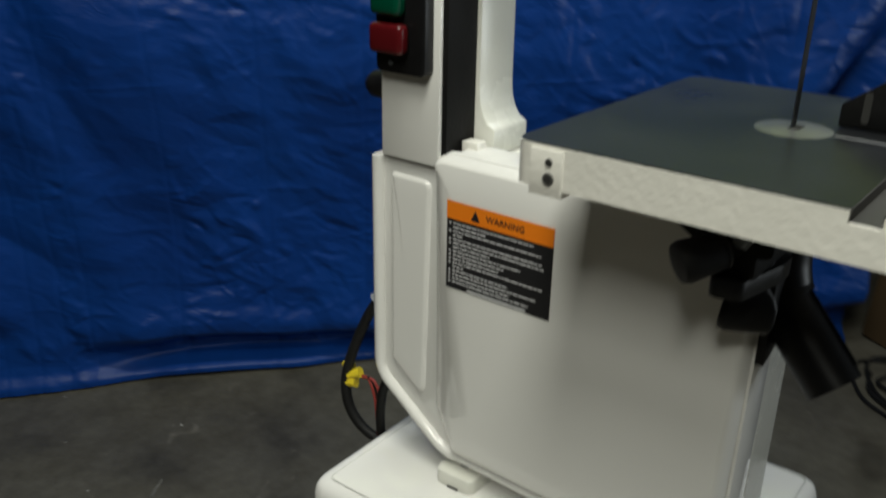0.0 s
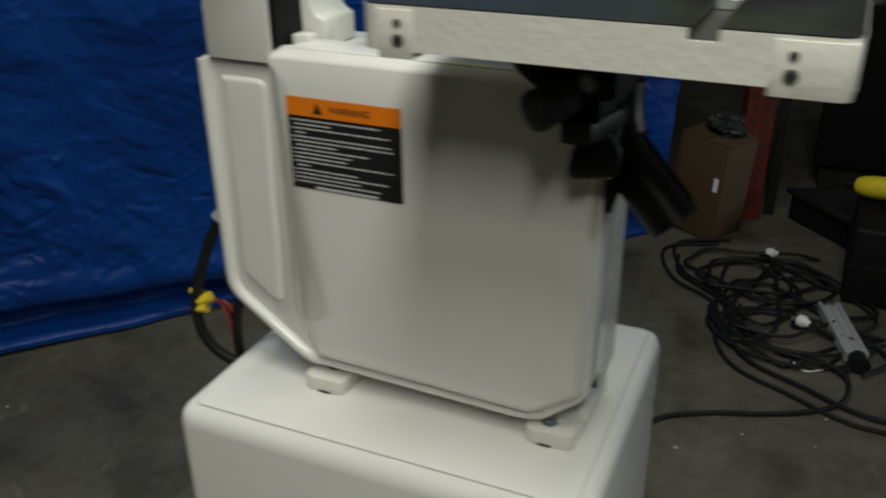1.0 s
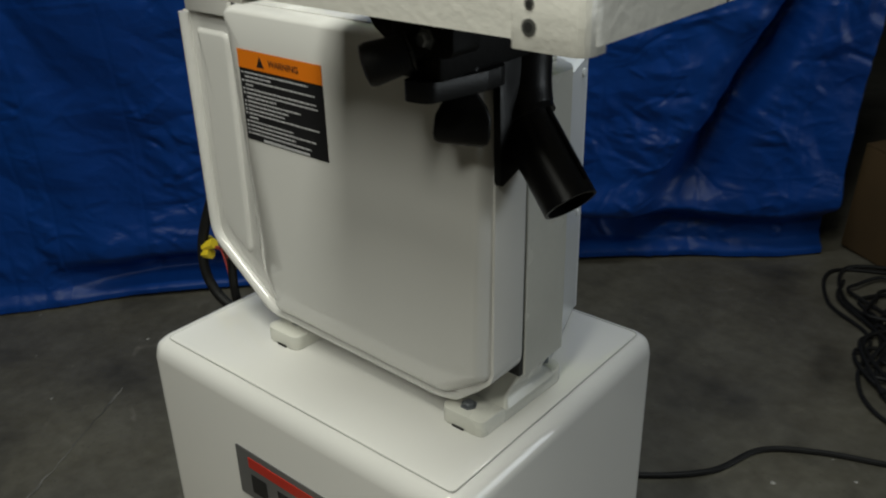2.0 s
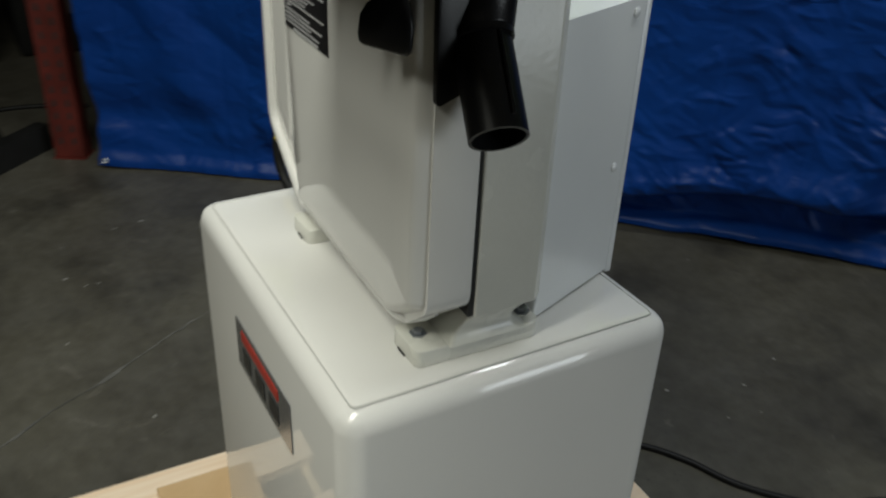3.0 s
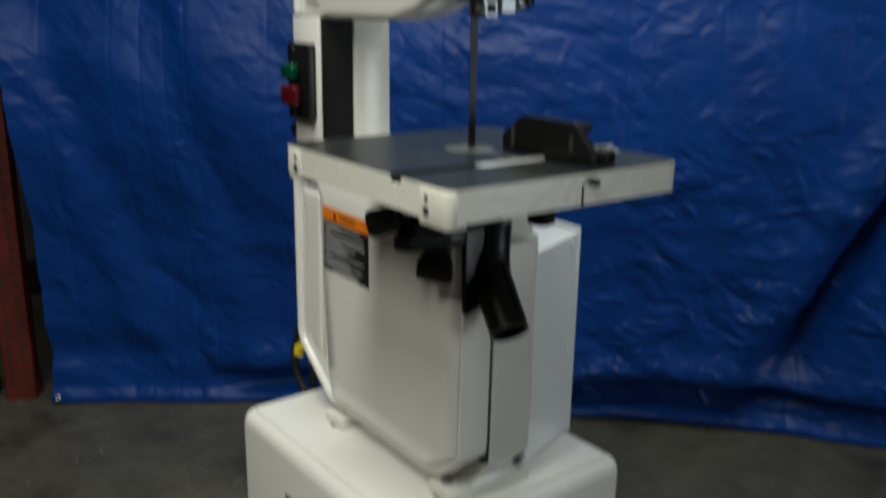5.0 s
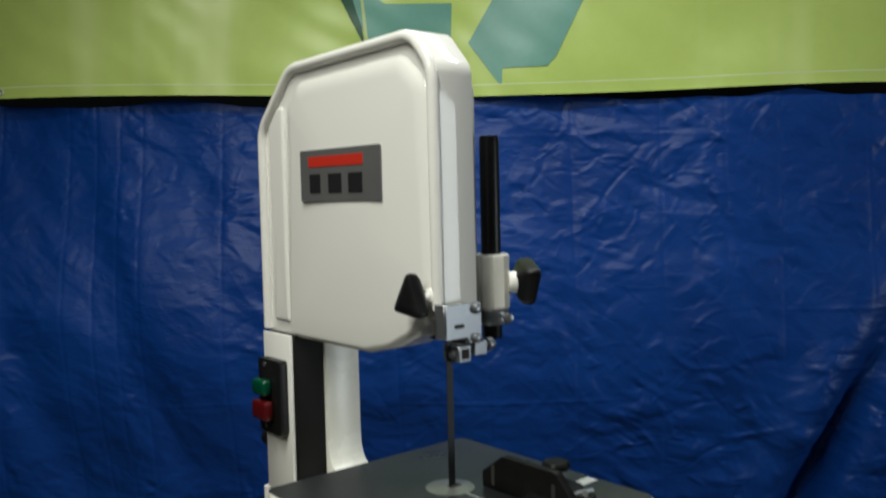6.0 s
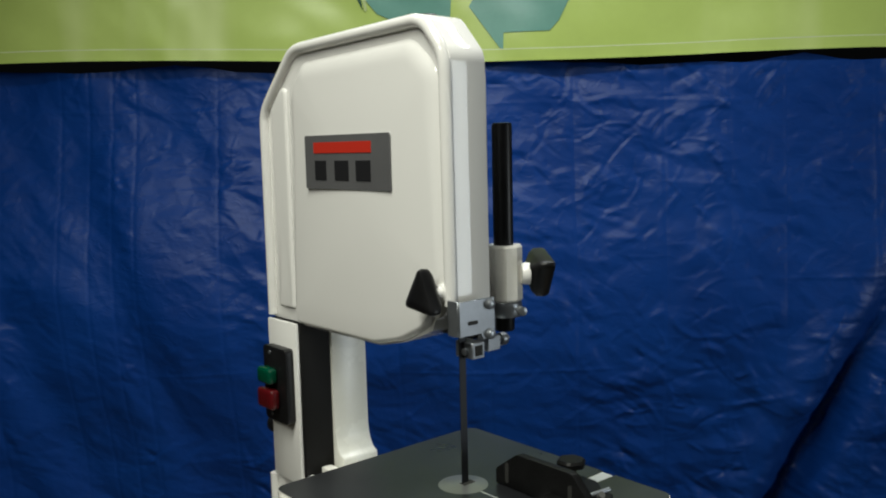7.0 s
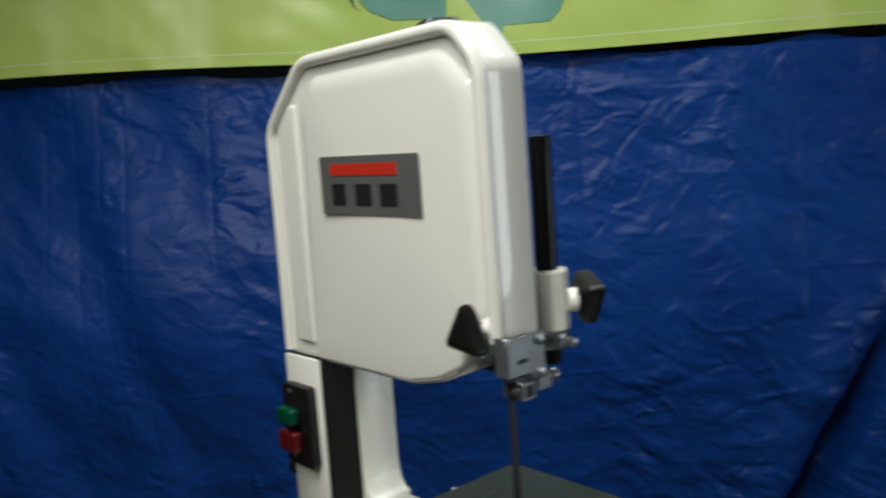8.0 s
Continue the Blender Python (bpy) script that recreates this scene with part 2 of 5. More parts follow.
def banner_material():
    m = mat("lime_printed_vinyl", (0.58, 0.72, 0.20), 0.3, vary=0.1, scale=2.0, fine=30, second=(0.49, 0.63, 0.145))
    nt = m.node_tree
    n, l = nt.nodes, nt.links
    b = n["Principled BSDF"]
    src = b.inputs["Base Color"].links[0].from_socket
    co = next(x for x in n if x.type == "TEX_COORD")
    # pale printed light rays
    mp = n.new("ShaderNodeMapping")
    mp.inputs["Rotation"].default_value = (0, radians(24), radians(45))
    mp.inputs["Scale"].default_value = (2.6, 2.6, 0.35)
    l.new(co.outputs["Object"], mp.inputs["Vector"])
    t = n.new("ShaderNodeTexNoise")
    t.inputs["Scale"].default_value, t.inputs["Detail"].default_value = 1.6, 2
    l.new(mp.outputs["Vector"], t.inputs["Vector"])
    r = n.new("ShaderNodeValToRGB")
    r.color_ramp.elements[0].position, r.color_ramp.elements[1].position = 0.5, 0.72
    r.color_ramp.elements[0].color, r.color_ramp.elements[1].color = (0, 0, 0, 1), (0.75, 0.75, 0.75, 1)
    l.new(t.outputs["Fac"], r.inputs["Fac"])
    mx = n.new("ShaderNodeMix")
    mx.data_type = "RGBA"
    l.new(r.outputs["Color"], mx.inputs["Factor"])
    l.new(src, mx.inputs["A"])
    mx.inputs["B"].default_value = (0.72, 0.82, 0.36, 1)
    l.new(mx.outputs["Result"], b.inputs["Base Color"])
    return m


CONCRETE = concrete()
PINE = wood("sawn_pine", (0.90, 0.74, 0.57), (0.80, 0.60, 0.41), along=1)
PINE_X = wood("sawn_pine_stringer", (0.74, 0.61, 0.42), (0.60, 0.46, 0.28), along=0)
HARDBOARD = mat("tan_hardboard", (0.66, 0.46, 0.25), 0.6, vary=0.14, scale=14, fine=150, bump=0.1, bump_scale=90, second=(0.60, 0.40, 0.205))
TARP = tarp_material()
BANNER = banner_material()
PRINT_TEAL = mat("printed_teal", (0.17, 0.40, 0.31), 0.4, vary=0.15, scale=3)
PRINT_GREEN = mat("printed_dark_green", (0.025, 0.10, 0.055), 0.4, vary=0.1)


# ---- mesh helpers ----
ORIGIN = {}


def thing(name, label, category, at, group="", kind=""):
    ob = new(name)
    ob.empty_display_size = 0.05
    ob.location = at
    ORIGIN[ob] = Vector(at)
    return tagged(ob, label, category, group, kind)


def part(name, bm, material, parent=None, label="", smooth=40.0):
    """Links a bmesh, drawn in world metres, as one mesh object under a thing or a part."""
    base = ORIGIN.get(parent, Vector((0, 0, 0)))
    bmesh.ops.translate(bm, verts=bm.verts, vec=-base)
    bmesh.ops.recalc_face_normals(bm, faces=bm.faces)
    me = bpy.data.meshes.new(name)
    bm.to_mesh(me)
    bm.free()
    me.materials.append(material)
    if smooth:
        me.shade_smooth()
        me.set_sharp_from_angle(angle=radians(smooth))
    ob = new(name, me)
    if parent is not None:
        ob.parent = parent
        ORIGIN[ob] = base
    if label:
        ob["label"] = label
    return ob


def join(bm, other, m=None):
    """Adds the geometry of another bmesh, moved by m."""
    made = {}
    for v in other.verts:
        made[v] = bm.verts.new(m @ v.co if m is not None else v.co)
    for f in other.faces:
        try:
            bm.faces.new([made[v] for v in f.verts])
        except ValueError:
            pass
    other.free()
    return bm


def box(x0, x1, y0, y1, z0, z1, bevel=0.0, seg=2):
    bm = bmesh.new()
    v = [bm.verts.new((x, y, z)) for x in (x0, x1) for y in (y0, y1) for z in (z0, z1)]
    for f in ((0, 1, 3, 2), (4, 6, 7, 5), (0, 4, 5, 1), (2, 3, 7, 6), (0, 2, 6, 4), (1, 5, 7, 3)):
        bm.faces.new([v[i] for i in f])
    if bevel:
        bmesh.ops.bevel(bm, geom=bm.edges[:], offset=bevel, segments=seg, profile=0.5, affect="EDGES", clamp_overlap=True)
    return bm


def prism(points, axis, a, b, bevel=0.0, seg=2):
    """A polygon extruded along an axis: points are (x, z) for y, (y, z) for x, (x, y) for z."""
    def at(p, h):
        return {"y": (p[0], h, p[1]), "x": (h, p[0], p[1]), "z": (p[0], p[1], h)}[axis]
    bm = bmesh.new()
    lo = [bm.verts.new(at(p, a)) for p in points]
    hi = [bm.verts.new(at(p, b)) for p in points]
    bm.faces.new(lo)
    bm.faces.new(hi[::-1])
    k = len(points)
    for i in range(k):
        bm.faces.new((lo[i], hi[i], hi[(i + 1) % k], lo[(i + 1) % k]))
    bmesh.ops.recalc_face_normals(bm, faces=bm.faces)
    if bevel:
        bmesh.ops.bevel(bm, geom=bm.edges[:], offset=bevel, segments=seg, profile=0.5, affect="EDGES", clamp_overlap=True)
    return bm


def rounded(points, radii, seg=6):
    """A closed polygon with each corner rounded by its radius."""
    out = []
    k = len(points)
    for i, p in enumerate(points):
        r = radii[i] if isinstance(radii, (list, tuple)) else radii
        a, b, c = Vector(points[i - 1]), Vector(p), Vector(points[(i + 1) % k])
        u, w = (a - b).normalized(), (c - b).normalized()
        ang = u.angle(w)
        if r <= 0 or ang > 3.13:
            out.append(tuple(b))
            continue
        d = min(r / math.tan(ang / 2), 0.49 * (a - b).length, 0.49 * (c - b).length)
        s, e = b + u * d, b + w * d
        for j in range(seg + 1):
            t = j / seg
            out.append(tuple(s * (1 - t) ** 2 + b * 2 * t * (1 - t) + e * t * t))
    return out


def lathe(profile, at=(0, 0, 0), axis=(0, 0, 1), n=24, lobes=0, depth=0.0):
    """Turns (radius, height) pairs round an axis through a place; lobes make it a star knob."""
    bm = bmesh.new()
    m = Matrix.Translation(at) @ Vector((0, 0, 1)).rotation_difference(Vector(axis)).to_matrix().to_4x4()
    rings = []
    for r, h in profile:
        ring = []
        for i in range(n):
            a = 2 * math.pi * i / n
            k = 1 + depth * math.cos(lobes * a) if lobes else 1
            ring.append(bm.verts.new(m @ Vector((r * k * math.cos(a), r * k * math.sin(a), h))))
        rings.append(ring)
    for p, q in zip(rings, rings[1:]):
        for i in range(n):
            bm.faces.new((p[i], p[(i + 1) % n], q[(i + 1) % n], q[i]))
    bm.faces.new(rings[0][::-1])
    bm.faces.new(rings[-1])
    return bm


def glide(points, steps=8):
    """A smooth line through the points."""
    p = [Vector(q) for q in points]
    p = [2 * p[0] - p[1]] + p + [2 * p[-1] - p[-2]]
    out = []
    for i in range(1, len(p) - 2):
        for j in range(steps):
            t = j / steps
            out.append(0.5 * ((2 * p[i]) + (p[i + 1] - p[i - 1]) * t + (2 * p[i - 1] - 5 * p[i] + 4 * p[i + 1] - p[i + 2]) * t * t + (3 * p[i] - p[i - 1] - 3 * p[i + 1] + p[i + 2]) * t ** 3))
    return out + [p[-2]]


def tube(points, radius, n=10, closed=False):
    """A round bar swept along a line of points."""
    bm = bmesh.new()
    pts = [Vector(p) for p in points]
    k = len(pts)
    rings = []
    side = None
    for i, p in enumerate(pts):
        a, b = (pts[i - 1], pts[(i + 1) % k]) if closed else (pts[max(i - 1, 0)], pts[min(i + 1, k - 1)])
        d = (b - a).normalized()
        if side is None:
            side = d.orthogonal().normalized()
        side = (side - d * side.dot(d)).normalized()
        up = d.cross(side)
        r = radius(i / (k - 1)) if callable(radius) else radius
        rings.append([bm.verts.new(p + r * (math.cos(2 * math.pi * j / n) * side + math.sin(2 * math.pi * j / n) * up)) for j in range(n)])
    for q in range(k if closed else k - 1):
        p, s = rings[q], rings[(q + 1) % k]
        for j in range(n):
            bm.faces.new((p[j], p[(j + 1) % n], s[(j + 1) % n], s[j]))
    if not closed:
        bm.faces.new(rings[0][::-1])
        bm.faces.new(rings[-1])
    return bm


def dome(outline, base, edge, rise, crown, facing=-1):
    """A pressed panel: an outline (x, z) that rounds up from y = base over the width edge (or edge(x, z)), and goes on in a shallow crown."""
    k = len(outline)
    c = Vector((sum(p[0] for p in outline) / k, sum(p[1] for p in outline) / k))
    bm = bmesh.new()
    loops = []
    steps = [(0, 0.0), (0.12, 0.3), (0.3, 0.6), (0.55, 0.85), (0.8, 0.97), (1.0, 1.0)]
    for inset, h in steps:
        ring = []
        for i in range(k):
            p, a, b = Vector(outline[i]), Vector(outline[i - 1]), Vector(outline[(i + 1) % k])
            n1, n2 = Vector((-(p - a).y, (p - a).x)).normalized(), Vector((-(b - p).y, (b - p).x)).normalized()
            nn = (n1 + n2).normalized()
            if nn.dot(c - p) < 0:
                nn = -nn
            ring.append(p + nn * inset * (edge(p.x, p.y) if callable(edge) else edge))
        loops.append([bm.verts.new((q.x, base + facing * rise * h, q.y)) for q in ring])
    inner = [v.co.copy() for v in loops[-1]]
    for s in (0.82, 0.62, 0.4, 0.2):
        loops.append([bm.verts.new((c.x + (q.x - c.x) * s, base + facing * (rise + crown * (1 - s * s)), c.y + (q.z - c.y) * s)) for q in inner])
    for p, q in zip(loops, loops[1:]):
        for i in range(k):
            bm.faces.new((p[i], p[(i + 1) % k], q[(i + 1) % k], q[i]))
    tip = bm.verts.new((c.x, base + facing * (rise + crown), c.y))
    for i in range(k):
        bm.faces.new((loops[-1][i], loops[-1][(i + 1) % k], tip))
    return bm


def bolt(at, axis, r=0.006, h=0.005):
    return lathe([(r * 1.5, 0), (r * 1.5, 0.0012), (r, 0.0014), (r, h), (r * 0.8, h + 0.001)], at, axis, n=6)


def words(name, text, size, m, material, parent, label=""):
    """Letters in the built-in font, as a flat mesh."""
    cu = bpy.data.curves.new(name, "FONT")
    cu.body, cu.size, cu.align_x, cu.align_y, cu.extrude = text, size, "CENTER", "CENTER", 0.0002
    tmp = new("tmp", cu)
    me = bpy.data.meshes.new_from_object(tmp)
    bpy.data.objects.remove(tmp)
    bpy.data.curves.remove(cu)
    me.materials.append(material)
    me.transform(Matrix.Translation(-ORIGIN[parent]) @ m)
    ob = new(name, me)
    ob.parent = parent
    ORIGIN[ob] = ORIGIN[parent]
    if label:
        ob["label"] = label
    return ob


# ---- the hall ----
def plate(name, x0, x1, y0, y1, z0, z1, material, label):
    ob = part(name, box(x0, x1, y0, y1, z0, z1), material, None, smooth=0)
    return tagged(ob, label, name.split("_")[0], kind="structure")


plate("floor", -9, 7, -7, 9, -0.12, 0.0, CONCRETE, "dark worn concrete warehouse floor with scuffs and stains")
plate("ceiling", -9.2, 7.2, -7.2, 9.2, 4.3, 4.5, ROOM_TOP, "dim flat ceiling of the warehouse hall")
plate("wall_north", -9, 7, 9, 9.2, 0, 4.3, ROOM_WALL, "dark far wall of the warehouse hall")
plate("wall_south", -9, 7, -7.2, -7, 0, 4.3, ROOM_WALL, "dark wall of the warehouse hall")
plate("wall_west", -9.2, -9, -7, 9, 0, 4.3, ROOM_WALL, "dark side wall of the warehouse hall")
# the opening is made up too, to hold the fill lamp
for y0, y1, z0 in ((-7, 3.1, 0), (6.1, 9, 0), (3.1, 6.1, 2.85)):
    plate("wall_east", 7, 7.2, y0, y1, z0, 4.3, ROOM_WALL, "dark side wall with an unseen opening added for the fill lamp")


def floor_crack():
    """A ragged hairline joint in the slab, with pale dust in places."""
    rng = random.Random(4)
    bm = bmesh.new()
    a, b = Vector((-0.72, -1.12)), Vector((-1.62, 0.34))
    side = Vector((b.y - a.y, a.x - b.x)).normalized()
    left, right = [], []
    for i in range(121):
        t = i / 120
        off = 0.016 * noise.noise(Vector((t * 9, 0, 0))) + 0.006 * noise.noise(Vector((t * 50, 3, 0)))
        w = 0.0010 + 0.011 * max(0, noise.noise(Vector((t * 14, 7, 0)))) ** 1.3 + rng.random() * 0.0015
        p = a.lerp(b, t) + side * off
        left.append(bm.verts.new((*(p - side * w), 0.0015)))
        right.append(bm.verts.new((*(p + side * w), 0.0015)))
    for i in range(120):
        bm.faces.new((left[i], left[i + 1], right[i + 1], right[i]))
    m = mat("pale_joint_dust", (0.30, 0.29, 0.26), 0.9, vary=0.6, scale=5, fine=60, second=(0.035, 0.034, 0.03))
    return tagged(part("floor_crack", bm, m), "ragged pale dusty crack line in concrete floor", "crack", kind="structure")


floor_crack()


def floor_crumbs():
    """Small pale chips and paint flecks on the slab."""
    rng = random.Random(11)
    bm = bmesh.new()
    spots = [(-0.62, 1.02), (-0.47, 1.09), (-0.45, 1.18), (-0.55, 1.22), (0.05, 1.3), (0.12, 1.25)]
    spots += [(rng.uniform(-2.3, 0.4), rng.uniform(-1.0, 2.0)) for _ in range(46)]
    for x, y in spots:
        r = rng.uniform(0.002, 0.007)
        a0, k = rng.random() * 6, rng.randint(4, 6)
        lo = [bm.verts.new((x + r * rng.uniform(0.6, 1.4) * math.cos(a0 + 2 * math.pi * i / k), y + r * rng.uniform(0.6, 1.4) * math.sin(a0 + 2 * math.pi * i / k), 0.0005)) for i in range(k)]
        top = bm.verts.new((x, y, r * 0.5))
        for i in range(k):
            bm.faces.new((lo[i], lo[(i + 1) % k], top))
    m = mat("pale_chips", (0.38, 0.37, 0.34), 0.8, vary=0.3)
    tagged(part("floor_chips", bm, m, smooth=0), "small pale chips and flecks scattered on the floor", "debris", kind="stuff")


floor_crumbs()

# the tarp wall runs at 45 degrees behind the machine
WALL_U = Vector((1, 1, 0)).normalized()
WALL_N = Vector((1, -1, 0)).normalized()
WALL_0 = Vector((-2.54, -0.055, 0))


CREASES = (-0.2, 0.12, 0.37, 0.472, 0.555, 0.636, 0.919, 1.21, 1.51, 1.82, 2.119, 2.413, 2.62, 2.80, 3.08, 3.4)
TILTS = (0.3, 0.6, -0.5, 0.1, 0.15, -0.4, -0.5, 0.4, 0.9, -0.6, 0.8, 0.9, -0.9, 0.7, -0.6, 0.5)
CRUSH = (0.7, 0.75, 0.7, 0.8, 1.3, 0.75, 1.1, 0.85, 0.95, 1.1, 1.25, 1.3, 1.0, 1.15, 1.05, 1.05)


def lattice(a, b, seed, facets=False):
    """Random heights on a unit grid, blended smoothly or joined by flat creased facets."""
    table = np.random.RandomState(seed).uniform(-1, 1, (64, 64))
    i, j = np.floor(a).astype(int), np.floor(b).astype(int)
    f, g = a - i, b - j
    h00, h10, h01, h11 = table[i % 64, j % 64], table[(i + 1) % 64, j % 64], table[i % 64, (j + 1) % 64], table[(i + 1) % 64, (j + 1) % 64]
    if facets:
        return np.where(f + g < 1, h00 + (h10 - h00) * f + (h01 - h00) * g, h11 + (h01 - h11) * (1 - f) + (h10 - h11) * (1 - g))
    f, g = f * f * (3 - 2 * f), g * g * (3 - 2 * g)
    return (h00 * (1 - f) + h10 * f) * (1 - g) + (h01 * (1 - f) + h11 * f) * g


def ease(a, b, t):
    t = np.clip((t - a) / (b - a), 0, 1)
    return t * t * (3 - 2 * t)


def bell(x):
    return np.exp(-x * x)


def tarp_shape(u, z):
    """How far the sheet hangs out towards the hall in its large forms, at u along the wall and the height z."""
    low = -0.18 * (1 - np.exp(-np.maximum(0, u) / 0.55))
    up = ease(1.3, 2.0, z)
    back = low * (1 - up) + (-0.150 - 0.015 * np.sin(u * 1.9)) * up
    belly = bell((z - 1.22) / 0.50) * (0.09 + 0.05 * ease(0.1, 0.7, u) - 0.03 * ease(1.8, 2.4, u))
    # the sheet overhangs a tuck just above the floor, and its hem lies out again
    tuck = 0.15 + 0.85 * ease(0.50, 0.95, u) * (0.75 + 0.35 * lattice(u * 1.6, u * 0, 71))
    centre = 0.085 + 0.05 * ease(1.7, 2.5, u) + 0.022 * lattice(u * 2.3, u * 0, 72)
    foot = tuck * (0.022 * bell((z - centre - 0.11) / 0.05) - 0.150 * (1 - ease(centre - 0.01, centre + 0.080, z)) + 0.108 * (1 - 0.5 * ease(1.2, 1.8, u)) * (1 - ease(0.012, 0.062, z)))
    foot = foot - 0.045 * bell((z - 0.19) / 0.085) * (1 - ease(0.30, 0.65, u))
    free = bell((u - 0.45) / 0.55)
    drape = free * (0.012 * np.sin((u + 0.42 * z) * 15 + 0.6) + 0.003 * np.sin((u + 0.30 * z) * 31)) * (0.55 + 0.45 * ease(0.1, 0.6, z)) * (1 - 0.45 * ease(0.9, 1.8, z))
    drape = drape + 0.006 * np.sin(u * 6.1 + 1.3 * z + 1)
    # one deep slanting fold near the far end
    line = 2.86 + 0.42 * (z - 0.55)
    fade = np.clip((1.5 - z) / 0.6, 0, 1) * ease(0.06, 0.3, z)
    wide = 0.070 + 0.32 * np.maximum(0, 0.55 - z)
    fold = (-0.13 * bell((u - line) / wide) + 0.045 * bell((u - line + 0.17) / 0.09)) * fade
    return back + belly + foot + drape + fold


def tarp_relief(u, z):
    """Packing panels, crushed facets and single creases of the sheet."""
    edges = np.array(CREASES)
    i = np.clip(np.searchsorted(edges, u, "right") - 1, 0, len(edges) - 2)
    lean = 0.055 * np.array(TILTS[:-1])
    start = np.concatenate(([0.0], np.cumsum(lean * np.diff(edges))))
    start = start - (edges - edges[0]) * start[-1] / (edges[-1] - edges[0])
    near = np.minimum(np.abs(u - edges[i]), np.abs(edges[i + 1] - u))
    panel = np.interp(u, edges, start) - 0.0012 * bell(near / 0.006)
    crush = np.array(CRUSH)[i] ** 1.5 * (0.8 + 0.55 * lattice(u * 2.1, z * 2.3, 5)) * (0.5 + 0.5 * ease(0.0, 0.03, near)) * (1.75 - 0.75 * ease(0.9, 1.5, z))
    wu, wz = u + 0.06 * lattice(u * 5, z * 5, 1), z + 0.05 * lattice(u * 5, z * 5, 2)
    facets = 0.0058 * lattice(wu * 5.0, (wz + 0.3 * wu) * 8.5, 3, True)
    facets = facets + 0.0036 * (0.55 + 0.6 * crush) * (lattice((0.8 * wu + 0.6 * wz) * 9, (0.8 * wz - 0.6 * wu) * 12, 4, True) + 0.8 * lattice((0.9 * wu - 0.44 * wz) * 12, (0.9 * wz + 0.44 * wu) * 17, 17, True))
    facets = facets + 0.0018 * (0.3 + crush) * lattice(wu * 11, (wz - 0.35 * wu) * 22, 18, True) + 0.0013 * crush * (0.75 + 0.75 * lattice(u * 3.3, z * 4.1, 15)) * lattice(wu * 21 + 1.5 * lattice(u * 4, z * 6, 16), (wz + 0.25 * wu) * 46, 6, True)
    out = panel + facets
    for line in (0.33, 0.66, 1.0, 1.32, 1.63, 1.9):
        out = out + 0.0022 * bell((z - line - 0.012 * lattice(u * 3, z * 0, 9)) / 0.006) * np.clip(lattice(u * 2.4, z * 0 + line * 7, 10), 0, 1)
    # single creases, mostly level, each a short folded ridge
    rng = np.random.RandomState(12)
    du, dz = u[1, 0] - u[0, 0], 2.0 / z.shape[1]
    for _ in range(2000):
        cu, cz = rng.uniform(0, 3.28), rng.uniform(0.05, 2.05)
        turn = rng.normal(0, 0.42) if rng.rand() < 0.6 else rng.choice((-1, 1)) * rng.uniform(0.5, 1.25)
        half, wide = rng.uniform(0.02, 0.10), rng.uniform(0.006, 0.020)
        high = wide * rng.uniform(0.06, 0.24) * rng.choice((1, 1, -1))
        skew = rng.uniform(0.5, 2.0)
        a, b = max(0, int((cu - half) / du)), min(u.shape[0], int((cu + half) / du) + 2)
        c, d = max(0, int((cz - half) / dz) - 3), min(z.shape[1], int((cz + half) / dz) + 5)
        x, y = u[a:b, c:d] - cu, z[a:b, c:d] - cz
        s, t = x * math.cos(turn) + y * math.sin(turn), y * math.cos(turn) - x * math.sin(turn)
        t = t + 0.25 * half * (s / half) ** 2 * math.sin(cu * 40)
        ridge = np.clip(1 - np.where(t > 0, t / wide, -t / (wide * skew)), 0, 1) * np.clip(1 - (s / half) ** 2, 0, 1)
        out[a:b, c:d] += high * ridge * np.minimum(crush[a:b, c:d], 1.8)
    return out


def tarp_top(u):
    """The scalloped upper edge, just under the banner's hem."""
    return 2.071 + 0.008 * (1 - ease(0.4, 1.2, u)) - 0.0125 * u - 0.028 * np.abs(np.sin(u * 3.4 + 0.5 * np.sin(u * 2))) ** 0.7 - 0.006 * lattice(u * 9, u * 0, 31)


def tarp():
    nu, nz = 680, 440
    u = np.linspace(0, 3.28, nu + 1)[:, None] + np.zeros((1, nz + 1))
    k = np.linspace(0, 1, nz + 1)[None, :] + np.zeros((nu + 1, 1))
    z = tarp_top(u) * k
    off = tarp_shape(u, z) + tarp_relief(u, z)
    along = u + 0.02 * np.sin(z * 2.2) * (1 - u / 3.28)
    rag = np.maximum(0, 0.012 * lattice(u * 3, u * 0, 44) * (1 - k))
    co = np.empty((nu + 1, nz + 1, 3))
    co[..., 0] = WALL_U.x * along + WALL_N.x * off
    co[..., 1] = WALL_U.y * along + WALL_N.y * off
    co[..., 2] = z + 0.008 + rag
    first = (np.arange(nu)[:, None] * (nz + 1) + np.arange(nz)[None, :]).ravel()
    quads = np.stack((first, first + nz + 1, first + nz + 2, first + 1), 1)
    me = bpy.data.meshes.new("sheet")
    me.from_pydata(co.reshape(-1, 3), [], quads)
    me.materials.append(TARP)
    me.shade_smooth()
    ob = thing("tarp", "crinkled blue plastic tarp hung as a backdrop to the floor", "tarp", WALL_0)
    sheet = new("sheet", me)
    sheet.parent = ob
    hole = np.array([[0.025]]), np.array([[0.03]])
    c = WALL_0 + WALL_U * 0.025 + WALL_N * (float(tarp_shape(*hole)[0, 0]) + 0.012) + Vector((0, 0, 0.035))
    part("grommet", eyelet(c), ALU, ob, "round metal eyelet in the corner")


